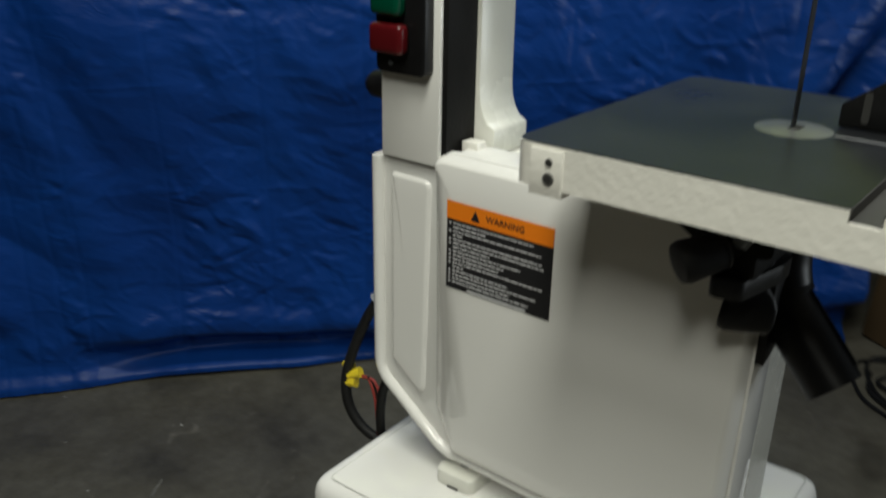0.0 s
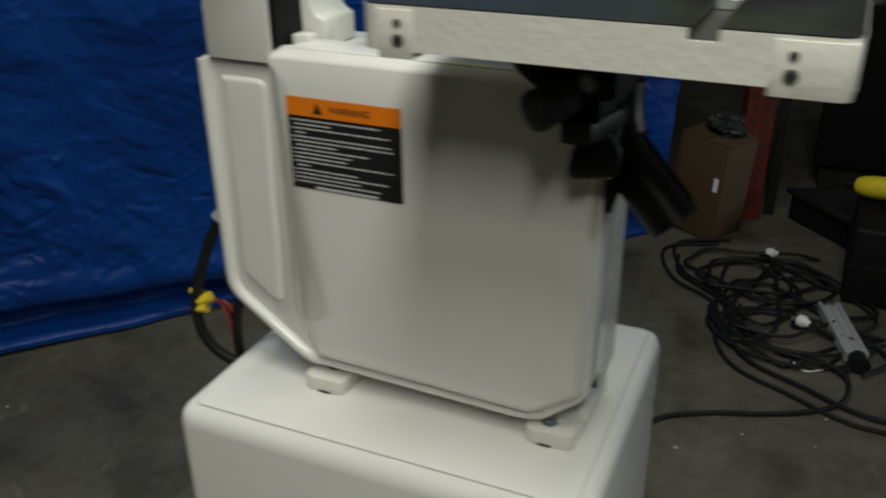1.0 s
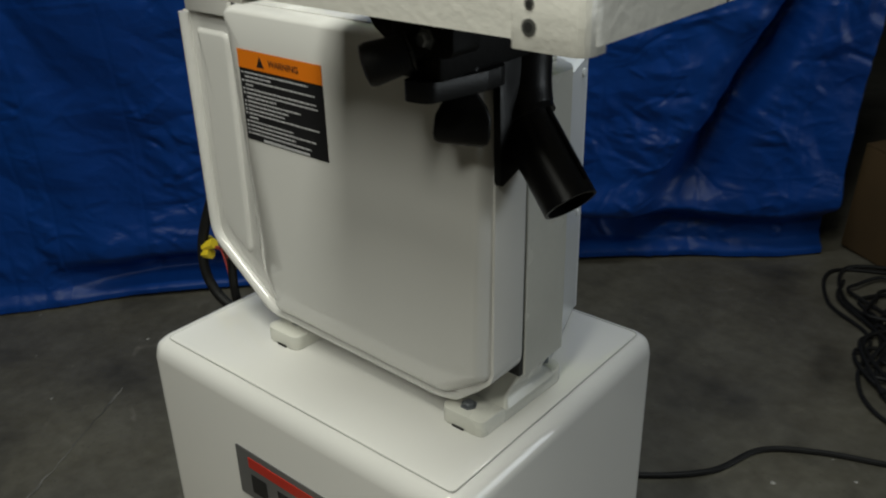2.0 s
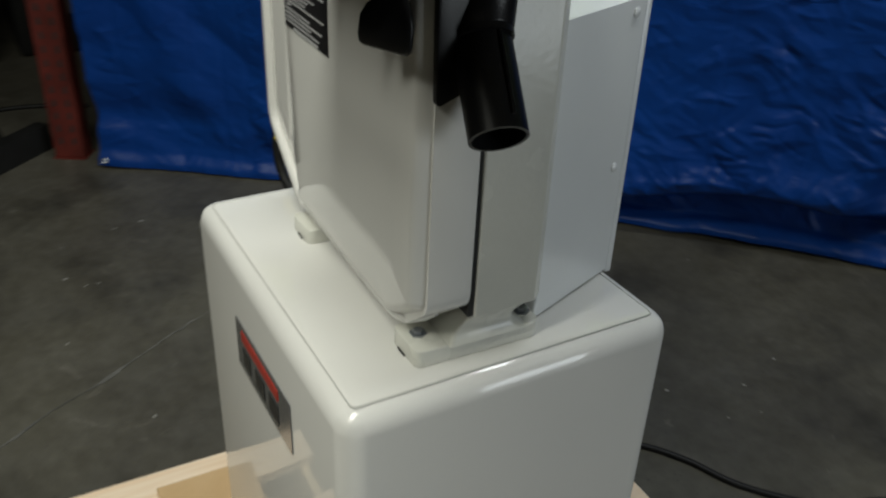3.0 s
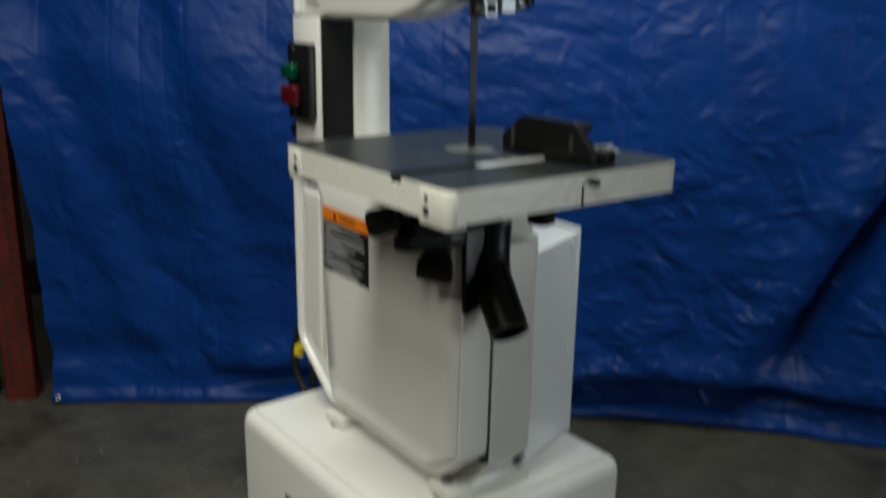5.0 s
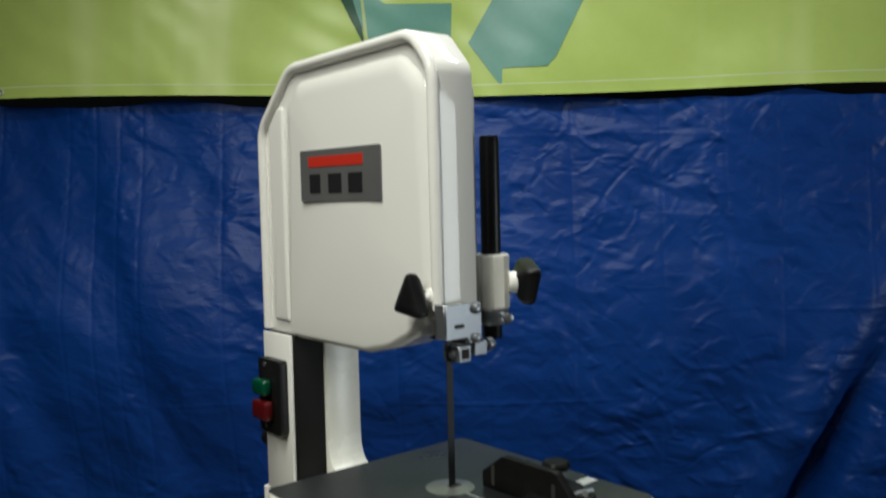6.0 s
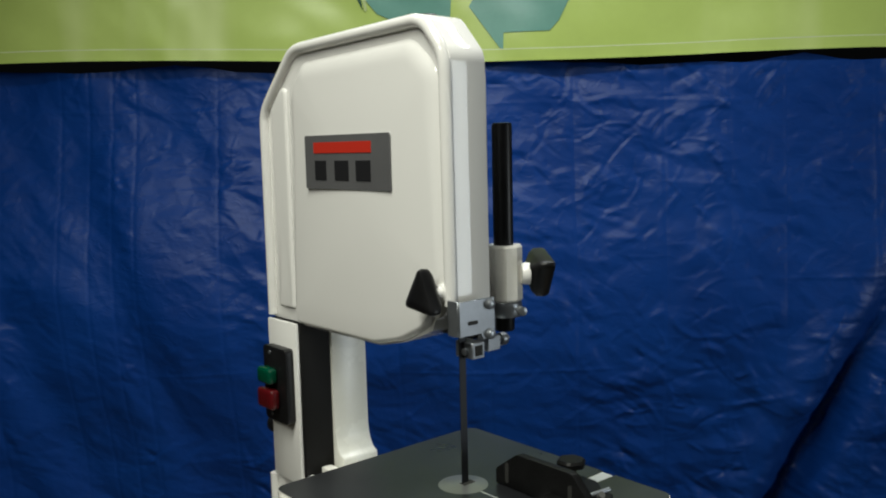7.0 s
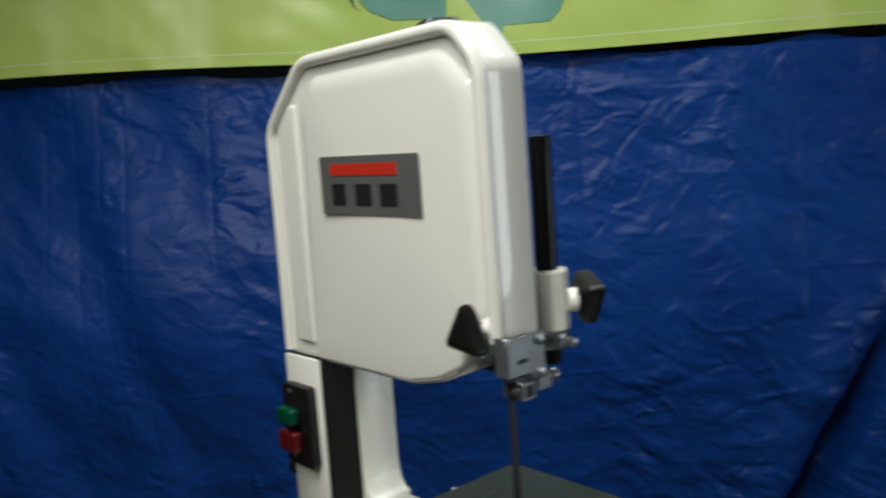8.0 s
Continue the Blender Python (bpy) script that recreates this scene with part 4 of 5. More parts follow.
def knob(name, at, axis, parent, r=0.029, depth=0.038, label="black three-cornered plastic knob", spin=0.0):
    """A three-cornered knob that widens from its neck."""
    prof = [(r * 0.40, 0), (r * 0.46, depth * 0.12), (r * 0.84, depth * 0.34), (r * 0.97, depth * 0.52), (r * 1.0, depth * 0.82), (r * 0.95, depth * 0.95), (r * 0.84, depth * 1.0), (r * 0.4, depth * 1.04)]
    corners = [(math.cos(2 * math.pi * i / 3), math.sin(2 * math.pi * i / 3)) for i in range(3)]
    tri = rounded(corners, 0.17, 8)
    bm = bmesh.new()
    rings = []
    for q, h in prof:
        k = min(1.0, h / (depth * 0.4))
        rings.append([bm.verts.new((q * (x * k + (1 - k) * 0.6 * x / math.hypot(x, y)), q * (y * k + (1 - k) * 0.6 * y / math.hypot(x, y)), h)) for x, y in tri])
    for p, q in zip(rings, rings[1:]):
        for i in range(len(tri)):
            bm.faces.new((p[i], p[(i + 1) % len(tri)], q[(i + 1) % len(tri)], q[i]))
    bm.faces.new(rings[0][::-1])
    bm.faces.new(rings[-1])
    m = Matrix.Translation(at) @ Vector((0, 0, 1)).rotation_difference(Vector(axis)).to_matrix().to_4x4() @ pose(0, 0, 0, 0, 0, spin)
    bmesh.ops.transform(bm, matrix=m, verts=bm.verts)
    return part(name, bm, BLACK, parent, label)


def under_table():
    tr = part("trunnion", box(-0.034, 0.020, -0.102, 0.040, 1.248, 1.3005, 0.006), BLACK_MATT, SAW, "black table trunnion bracket")
    part("trunnion_jaw", prism(rounded([(-0.075, 1.3155), (0.03, 1.3155), (0.03, 1.27), (-0.02, 1.262), (-0.055, 1.285)], 0.008), "y", -0.098, -0.065, 0.003), BLACK_MATT, tr)
    part("rear_jaw", box(0.0075, 0.050, 0.060, 0.115, 1.268, 1.3155, 0.006), BLACK_MATT, tr)
    part("rear_knob", lathe([(0.012, 0), (0.019, 0.004), (0.020, 0.040), (0.012, 0.046), (0.010, 0.074)], (0.022, 0.104, 1.242), (0, 0, 1), 20), BLACK_MATT, tr, "round black rear clamp knob")
    part("trunnion_bolt", bolt((0.006, -0.102, 1.283), (0, -1, 0), 0.006, 0.006), STEEL, tr, "bright plated bolt")
    a, b = Vector((0.002, -0.098, 1.276)), Vector((-0.030, -0.135, 1.263))
    part("tilt_handle", tube([a.lerp(b, t) for t in (0, 0.2, 0.3, 0.45, 0.7, 0.9, 1.0, 1.04)], lambda t: 0.0085 if t < 0.22 else (0.0130 + 0.007 * t if t < 0.72 else 0.0190 if t < 0.8 else 0.0165 if t < 0.95 else 0.008), 20), BLACK_MATT, tr, "black barrel handle")
    part("handle_ring", tube([a.lerp(b, t) for t in (0.24, 0.28)], 0.0154, 20), DARK_STEEL, tr, "thin dull ring")
    # lock lever: a flat wing above a widening grip
    wing = prism(rounded([(-0.013, -0.116), (0.014, -0.110), (0.026, -0.05), (0.026, -0.02), (-0.008, -0.02), (-0.016, -0.07)], 0.012), "z", 1.2335, 1.2500, 0.004)
    part("lock_wing", wing, BLACK, tr, "black lock lever wing")
    part("lock_stem", lathe([(0.012, 0), (0.012, 0.02)], (0.008, -0.055, 1.235), (0, 0, 1), 16), BLACK, tr)
    knob("lock_knob", (0.003, -0.050, 1.2375), (-0.10, -0.04, -0.99), tr, 0.032, 0.052, "black three-cornered lock knob", spin=95)
    # dust chute
    gus = prism(rounded([(-0.016, 1.132), (-0.018, 1.25), (0.05, 1.25), (0.05, 1.20), (0.024, 1.148)], 0.004), "x", 0.0065, 0.014, 0.001)
    chute = part("dust_chute", gus, BLACK, SAW, "black plastic dust chute below the table")
    e0, e1 = Vector((-0.008, 0.032, 1.202)), Vector((0.072, 0.012, 1.122))
    d = (e1 - e0).normalized()
    n = 32
    prof = [(0.0275, -0.012), (0.0285, 0.0), (0.0285, 0.016), (0.0262, 0.018), (0.0258, (e1 - e0).length), (0.0232, (e1 - e0).length), (0.0232, 0.03)]
    part("chute_tube", lathe(prof, e0, d, n), BLACK, chute, "round black hose port")
    bend = glide([(-0.004, 0.036, 1.252), (-0.003, 0.035, 1.232), (0.000, 0.033, 1.214), (0.007, 0.0285, 1.196), (0.014, 0.0265, 1.187)], 6)
    part("chute_elbow", tube(bend, lambda t: 0.0295 - 0.003 * t, n), BLACK, chute, "black bend of the chute")
    ridge = [e0 + d * (0.02 + 0.085 * t) + Vector((0.018, 0.004, 0.019)) for t in (0, 0.5, 1)]
    part("chute_rib", tube(ridge, 0.0022, 8), BLACK, chute)


under_table()


def guides():
    g = part("guide_post", lathe([(0.0128, 0), (0.0135, 0.003), (0.0135, 0.272), (0.0125, 0.277), (0.009, 0.2775)], (-0.038, 0.111, 1.525), (0, 0, 1), 28), BLACK, SAW, "round black upper guide post")
    boss = lathe([(0.0235, 0), (0.0250, 0.003), (0.0250, 0.072), (0.0235, 0.075)], (-0.038, 0.111, 1.566), (0, 0, 1), 10)
    b = part("post_boss", boss, CAST_ROUGH, SAW, "rough cream cast post boss", smooth=20)
    part("boss_web", box(-0.075, -0.035, 0.085, 0.128, 1.570, 1.638, 0.004), CAST_ROUGH, b)
    part("knob_collar", lathe([(0.013, 0), (0.015, 0.003), (0.015, 0.011), (0.009, 0.013), (0.007, 0.018)], (-0.018, 0.124, 1.602), (0.62, 0.78, 0), 24), WHITE, b, "white collar")
    knob("post_knob", (-0.018, 0.128, 1.606), (0.55, 0.83, 0), b, 0.044, 0.036, spin=-52)
    # door knob on its white ear
    part("knob_collar", lathe([(0.011, 0), (0.0115, 0.003), (0.011, 0.009), (0.008, 0.011), (0.007, 0.018)], (-0.020, -0.008, 1.594), (0, -1, 0), 24), WHITE, UPPER_DOOR, "white collar")
    knob("door_knob", (-0.022, -0.020, 1.593), (-0.10, -0.99, 0), UPPER_DOOR, 0.039, 0.030, spin=-40)
    # guide bracket
    br = part("guide_bracket", prism([(-0.019, 1.5425), (0.016, 1.5425), (0.020, 1.5350), (0.040, 1.5350), (0.040, 1.5865), (-0.019, 1.5865)], "x", 0.0135, 0.0165, 0.0008, 1), STEEL, SAW, "plated steel blade guide bracket")
    part("bracket_face", box(-0.006, 0.0133, -0.0192, -0.0160, 1.5425, 1.5865, 0.0008, 1), STEEL, br)
    part("bracket_back", box(-0.036, 0.0133, 0.040, 0.0435, 1.5365, 1.5810, 0.0008, 1), STEEL, br)
    part("bracket_slot", prism(rounded([(-0.006, 1.556), (0.011, 1.556), (0.011, 1.561), (-0.006, 1.561)], 0.0024, 4), "x", 0.0163, 0.0169), DARK, br, "dark adjusting slot")
    for at in ((0.0165, 0.030, 1.5785), (0.0165, 0.030, 1.5410)):
        part("guide_screw", lathe([(0.0065, 0), (0.0068, 0.003), (0.0055, 0.0065), (0.003, 0.0075)], at, (1, 0, 0), 18), STEEL, br, "bright round-head screw")
    cl = part("post_clamp", lathe([(0.0225, 0), (0.0235, 0.0015), (0.0235, 0.0185), (0.0225, 0.020)], (-0.038, 0.111, 1.5450), (0, 0, 1), 28), STEEL, SAW, "dull grey post clamp ring")
    part("clamp_screw", lathe([(0.0035, 0), (0.0035, 0.010), (0.0062, 0.0101), (0.0062, 0.018), (0.004, 0.019)], (-0.011, 0.108, 1.557), (0.9, -0.35, 0), 14), STEEL, cl, "bright clamp screw")
    # guide blocks round the blade
    gb = part("guide_block", box(-0.016, 0.016, 0.002, 0.022, 1.512, 1.5325, 0.001, 1), STEEL, SAW, "steel blade guide block")
    part("block_insert", box(0.0155, 0.0168, 0.006, 0.018, 1.516, 1.529), DARK, gb, "dark square insert")
    part("block_screw", lathe([(0.0045, 0), (0.0045, 0.004), (0.003, 0.005)], (0.004, 0.002, 1.521), (0, -1, 0), 14), STEEL, gb)
    part("guide_bar", box(-0.010, 0.014, 0.030, 0.052, 1.517, 1.5355, 0.001, 1), STEEL, gb)
    part("thrust_bearing", lathe([(0.008, 0), (0.0085, 0.001), (0.0085, 0.008), (0.008, 0.009)], (0.004, 0.060, 1.527), (0, 1, 0), 18), STEEL, gb, "round steel thrust bearing")
    part("thrust_shaft", lathe([(0.004, 0), (0.004, 0.028)], (0.004, 0.046, 1.527), (0, 1, 0), 12), STEEL, gb)
    part("saw_blade", box(-0.0006, 0.0006, -0.0062, 0.0042, 1.255, 1.575), BLADE, SAW, "thin dark steel saw blade")


guides()


def switch():
    sw = part("switch_plate", prism(rounded([(-0.4415, 1.346), (-0.3725, 1.346), (-0.3725, 1.466), (-0.4415, 1.466)], 0.008), "y", -0.035, -0.0202, 0.003), BLACK, SAW, "black switch box with two buttons")
    part("start_button", box(-0.437, -0.397, -0.052, -0.0345, 1.408, 1.434, 0.006, 4), BTN_GREEN, sw, "green start button")
    part("stop_button", box(-0.439, -0.393, -0.052, -0.0345, 1.368, 1.400, 0.006, 4), BTN_RED, sw, "red stop button")
    for z in (1.456, 1.357):
        part("switch_screw", lathe([(0.0032, 0), (0.003, 0.0015)], (-0.42, -0.035, z), (0, -1, 0), 12), STEEL, sw, "bright screw")
    part("cord_gland", lathe([(0.013, 0), (0.016, 0.004), (0.016, 0.026), (0.011, 0.034)], (-0.446, -0.002, 1.322), (-1, 0, 0), 18), BLACK, SAW, "black round cord gland")
    part("tension_knob", lathe([(0.010, 0), (0.030, 0.004), (0.032, 0.016), (0.026, 0.022)], (-0.20, 0.112, 1.938), (0, 0, 1), 24, 5, 0.08), BLACK, SAW, "black blade tension handwheel")


switch()


def saw_wiring():
    """The loose motor lead at the saw's free side."""
    ob = thing("motor_lead", "black motor cord with yellow wire nuts hanging beside the bandsaw", "cord", (-0.505, 0.03, 0.80))
    part("cord", tube(glide([(-0.468, 0.10, 1.06), (-0.500, 0.065, 1.035), (-0.525, 0.045, 1.000), (-0.545, 0.030, 0.945), (-0.556, 0.020, 0.895), (-0.553, 0.016, 0.855), (-0.538, 0.018, 0.825), (-0.515, 0.024, 0.806), (-0.492, 0.034, 0.800), (-0.470, 0.06, 0.79), (-0.47, 0.16, 0.70), (-0.48, 0.30, 0.55)]), 0.0075, 12), RUBBER, ob, "thick black cord")
    part("cord_clamp", tube([(-0.496, 0.068, 1.040), (-0.522, 0.046, 1.008)], 0.0115, 14), ALU, ob, "bright metal cord clamp")
    for i, (a, b) in enumerate((((-0.535, 0.026, 0.900), (-0.552, 0.018, 0.891)), ((-0.540, 0.022, 0.884), (-0.560, 0.016, 0.880)), ((-0.560, 0.034, 0.893), (-0.575, 0.034, 0.897)))):
        part("wire_nut", tube([Vector(a).lerp(Vector(b), t) for t in (0, 0.5, 1.0)], lambda t: 0.0085 - 0.003 * t, 8), YELLOW, ob, "yellow wire nut", smooth=20)
    for m, k in ((WIRE_RED, 0.0), (RUBBER, 0.006), (WIRE_RED, 0.011)):
        part("wire", tube(glide([(-0.537 + k * 0.3, 0.026, 0.893), (-0.520 + k, 0.026, 0.895), (-0.507 + k, 0.024, 0.872), (-0.503 + k * 0.6, 0.024, 0.840), (-0.503, 0.026, 0.808)]), 0.0022, 8), m, ob)
    part("cord", tube(glide([(-0.470, 0.030, 0.93), (-0.487, 0.024, 0.900), (-0.494, 0.022, 0.860), (-0.497, 0.026, 0.815), (-0.495, 0.032, 0.795)]), 0.0065, 12), RUBBER, ob)


saw_wiring()


# ---- the stand ----
def stand():
    st = thing("machine_stand", "glossy white sheet steel cabinet stand on a pallet", "stand", (-0.2275, 0.0875, 0.1905))
    w, d = 0.2625, 0.212
    rear = 0.210
    body = box(-w, w, -d, rear, 0.1908, 0.8370, 0.0)
    up = [e for e in body.edges if abs(e.verts[0].co.z - e.verts[1].co.z) > 0.1]
    top = [e for e in body.edges if min(v.co.z for v in e.verts) > 0.8]
    bmesh.ops.bevel(body, geom=up + top, offset=0.027, segments=8, profile=0.5, affect="EDGES")
    bmesh.ops.translate(body, verts=body.verts, vec=(-0.2275, 0.0875, 0))
    part("body", body, WHITE, st, "glossy white cabinet body")
    # pressed line round the top, a bead coloured as the groove's shade
    line = rounded([(-0.2275 - w + 0.026, 0.0875 - d + 0.018), (-0.2275 + w - 0.018, 0.0875 - d + 0.018), (-0.2275 + w - 0.018, 0.0875 + rear - 0.022), (-0.2275 - w + 0.026, 0.0875 + rear - 0.022)], 0.008, 4)
    part("top_seam", tube([(x, y, 0.8368) for x, y in line], 0.0008, 6, closed=True), mat("seam_shadow", (0.58, 0.58, 0.55), 0.6), st, "thin pressed seam line")
    badge(st, -0.318, -0.116, 0.672, 0.748, 0.0875 - d - 0.0002)
    st.rotation_euler = (0, 0, radians(1.3))


stand()


# ---- the pallet ----
def pallet():
    pa = thing("pallet", "light pine shipping pallet under the machine stand", "pallet", (-0.215, 0.045, 0))
    for i, (a, b) in enumerate(((-0.686, -0.595), (-0.485, -0.400), (-0.280, -0.194), (-0.083, 0.006), (0.122, 0.210))):
        bd = part("deck_board", box(a, b, -0.483, 0.602, 0.1545, 0.1785, 0.0015, 1), PINE, pa)
        for y in (-0.438, 0.556):
            for dx in (0.026, 0.062):
                part("nail", lathe([(0.0038, 0), (0.0036, 0.0008)], (a + dx, y + (dx - 0.04) * 0.12, 0.1784), (0, 0, 1), 10), DARK, bd, "dark nail head")
    for a in (-0.458, 0.040, 0.537):
        part("stringer", box(-0.682, 0.206, a, a + 0.038, 0.022, 0.1543, 0.002, 1), PINE_X, pa)
    for a, b in ((-0.686, -0.595), (-0.28, -0.19), (0.122, 0.210)):
        part("bottom_board", box(a, b, -0.483, 0.602, 0.0, 0.0218, 0.0015, 1), PINE, pa)


pallet()
tagged(part("hardboard_strip", box(-0.632, 0.13, -0.230, 0.32, 0.1788, 0.1905, 0.001, 1), HARDBOARD), "tan hardboard sheet laid on the pallet under the stand", "board")


# ---- mitre gauge on the table ----
def mitre_gauge():
    mg = thing("mitre_gauge", "black mitre gauge resting in the saw table slot", "mitre gauge", (0.105, 0.05, 1.343))
    part("bar", box(0.0965, 0.1145, -0.072, 0.150, 1.3432, 1.3520, 0.0008, 1), ALU, mg, "steel guide bar")
    head = prism(rounded([(0.028, 1.3528), (0.182, 1.3528), (0.182, 1.366), (0.152, 1.398), (0.064, 1.398), (0.028, 1.372)], [0.003, 0.003, 0.006, 0.01, 0.01, 0.006]), "y", 0.026, 0.037, 0.002)
    h = part("fence_head", head, CAST_BLACK, mg, "black fence head")
    for x in (0.048, 0.150):
        part("fence_slot", prism(rounded([(x - 0.003, 1.358), (x + 0.003, 1.358), (x + 0.003, 1.384), (x - 0.003, 1.384)], 0.003, 4), "y", 0.0252, 0.0262), DARK, h, "dark fixing slot")
    body = prism(rounded([(0.040, 0.037), (0.170, 0.037), (0.160, 0.075), (0.130, 0.098), (0.082, 0.098), (0.050, 0.075)], 0.018), "z", 1.3530, 1.3640, 0.002)
    part("protractor", body, CAST_BLACK, mg, "black half-round protractor body")
    part("stop_block", prism(rounded([(0.118, 0.011), (0.150, 0.016), (0.184, 0.050), (0.172, 0.078), (0.12, 0.055)], 0.006, 4), "z", 1.3524, 1.3660, 0.002), CAST_BLACK, mg)
    part("clamp_stem", lathe([(0.005, 0), (0.005, 0.018)], (0.103, 0.082, 1.364), (0, 0, 1), 12), STEEL, mg)
    part("clamp_knob", lathe([(0.007, 0), (0.009, 0.003), (0.017, 0.006), (0.0175, 0.012), (0.015, 0.015)], (0.103, 0.082, 1.374), (0, 0, 1), 24, 6, 0.05), CAST_BLACK, mg, "black clamp knob")
    part("stop_rod", lathe([(0.003, 0), (0.003, 0.03)], (0.160, 0.05, 1.368), (0.1, 0.99, 0), 10), STEEL, mg, "bright stop rod")
    part("stop_screw", lathe([(0.004, 0), (0.004, 0.010)], (0.165, 0.060, 1.364), (0.6, -0.3, 0.6), 12), GREY_STEEL, mg, "dull stop screw")


mitre_gauge()


# ---- cords on the floor ----
def floor_cord(name, points, r, label, steps=8):
    ob = thing(name, label, "cord", (*points[0][:2], 0), group="cords on the floor")
    part("cable", tube(glide(points, steps), r, 8), RUBBER, ob)
    return ob


floor_cord("power_cord", [(-0.62, 0.60, 0.006), (-0.50, 0.80, 0.006), (-0.40, 0.885, 0.006), (-0.28, 0.945, 0.006), (-0.16, 1.065, 0.006), (-0.10, 1.215, 0.006), (0.02, 1.30, 0.006), (0.17, 1.36, 0.006), (0.28, 1.42, 0.007), (0.36, 1.50, 0.012), (0.36, 1.62, 0.02), (0.25, 1.70, 0.02)], 0.0075, "thick black power cord running across the concrete floor")


def cord_pile():
    rng = random.Random(21)
    lobes = ((-0.05, 2.22, 0.25, 0.18), (0.13, 2.08, 0.28, 0.26), (0.22, 1.85, 0.23, 0.22), (0.24, 1.76, 0.24, 0.17), (0.10, 1.95, 0.16, 0.30))
    for c in range(5):
        ob = thing("extension_cord", "tangled loops of black extension cord on the floor", "cord", (0.15, 1.95, 0), group="cords on the floor")
        pts = []
        ph = rng.random() * 6
        way = 1 if c % 2 else -1
        for k in range(24):
            f = k / 24 * 2.999
            i0, i1, w = (c + int(f)) % 5, (c + int(f) + 1) % 5, f - int(f)
            cx, cy, rx, ry = (lobes[i0][j] * (1 - w) + lobes[i1][j] * w for j in range(4))
            q = ph + way * 2 * math.pi * k / 10
            x = cx + rx * (0.85 + 0.5 * noise.noise(Vector((k * 0.31, c * 5.1, 0)))) * math.cos(q) + 0.10 * noise.noise(Vector((k * 0.6, c * 3.3, 3)))
            y = cy + ry * (0.85 + 0.5 * noise.noise(Vector((k * 0.29, c * 5.1, 7)))) * math.sin(q) + 0.10 * noise.noise(Vector((k * 0.6, c * 3.3, 9)))
            pts.append((x, y, 0.007 + 0.006 * c * rng.random() + 0.010 * (0.5 + 0.5 * math.sin(k * 0.9 + c))))
        part("cable", tube(glide(pts, 5), 0.0062, 8), RUBBER, ob)
    trail = [(-0.12, 2.42), (-0.30, 2.30), (-0.23, 2.07), (-0.06, 1.93), (-0.02, 1.70), (0.06, 1.56), (0.226, 1.476), (0.347, 1.415), (0.46, 1.398), (0.75, 1.42)]
    for dx, dy, z in ((0, 0, 0.008), (0.035, 0.045, 0.014)):
        floor_cord("extension_cord", [(x + dx, y + dy, z) for x, y in trail], 0.0066, "black extension cord trailing out of the tangle")
    for i, (x, y, a) in enumerate(((0.055, 2.35, 20), (0.205, 1.89, -30))):
        pl = thing("cord_plug", "white plug end on a black cord", "plug", (x, y, 0), group="plugs on the floor")
        part("plug_body", lathe([(0.012, 0), (0.019, 0.006), (0.020, 0.024), (0.014, 0.034), (0.009, 0.045)], (x, y, 0.032), (math.cos(radians(a)), math.sin(radians(a)), 0.0), 18), WHITE_PLASTIC, pl, "white plug")
        part("plug_stem", tube([(x + 0.04 * math.cos(radians(a)), y + 0.04 * math.sin(radians(a)), 0.032), (x + 0.12 * math.cos(radians(a)), y + 0.12 * math.sin(radians(a)), 0.03), (x + 0.2 * math.cos(radians(a)), y + 0.2 * math.sin(radians(a)), 0.007)], 0.0065), RUBBER, pl)
        part("plug_prong", box(x - 0.020, x - 0.001, y - 0.002, y + 0.002, 0.025, 0.039), STEEL, pl)
        part("plug_rest", lathe([(0.018, 0), (0.018, 0.018)], (x, y, 0.0), (0, 0, 1), 10), RUBBER, pl)
    wr = thing("wire_end", "short bared white and copper wire end on the floor", "wire", (0.25, 1.63, 0))
    part("wire", tube(glide([(0.215, 1.64, 0.02), (0.235, 1.635, 0.004), (0.262, 1.632, 0.004), (0.30, 1.652, 0.008)]), 0.0025, 6), WHITE_PLASTIC, wr)


cord_pile()


def alu_strip():
    ob = thing("aluminium_strip", "short pale aluminium channel strip lying among the cords", "strip", (0.39, 1.84, 0))
    a, b = Vector((0.290, 2.03, 0.03)), Vector((0.385, 1.73, 0.03))
    d = (b - a).normalized()
    s = Vector((-d.y, d.x, 0))
    prof = [(-0.034, 0.0), (0.034, 0.0), (0.034, 0.03), (0.024, 0.03), (0.018, 0.018), (0.004, 0.018), (0.0, 0.030), (-0.004, 0.018), (-0.018, 0.018), (-0.024, 0.03), (-0.034, 0.03)]
    bm = bmesh.new()
    lo = [bm.verts.new(Vector((a.x, a.y, 0.012)) + s * p + Vector((0, 0, q))) for p, q in prof]
    hi = [bm.verts.new(Vector((b.x, b.y, 0.012)) + s * p + Vector((0, 0, q))) for p, q in prof]
    k = len(prof)
    for i in range(k):
        bm.faces.new((lo[i], lo[(i + 1) % k], hi[(i + 1) % k], hi[i]))
    bm.faces.new(lo)
    bm.faces.new(hi[::-1])
    part("channel", bm, ALU, ob, smooth=20)
    e = b + d * 0.025
    part("end_plug", tube([Vector((b.x, b.y, 0.028)), Vector((e.x, e.y, 0.028)), Vector((e.x + 0.03 * d.x, e.y + 0.03 * d.y, 0.028))], 0.026, 10), RUBBER, ob, "black end plug")


alu_strip()


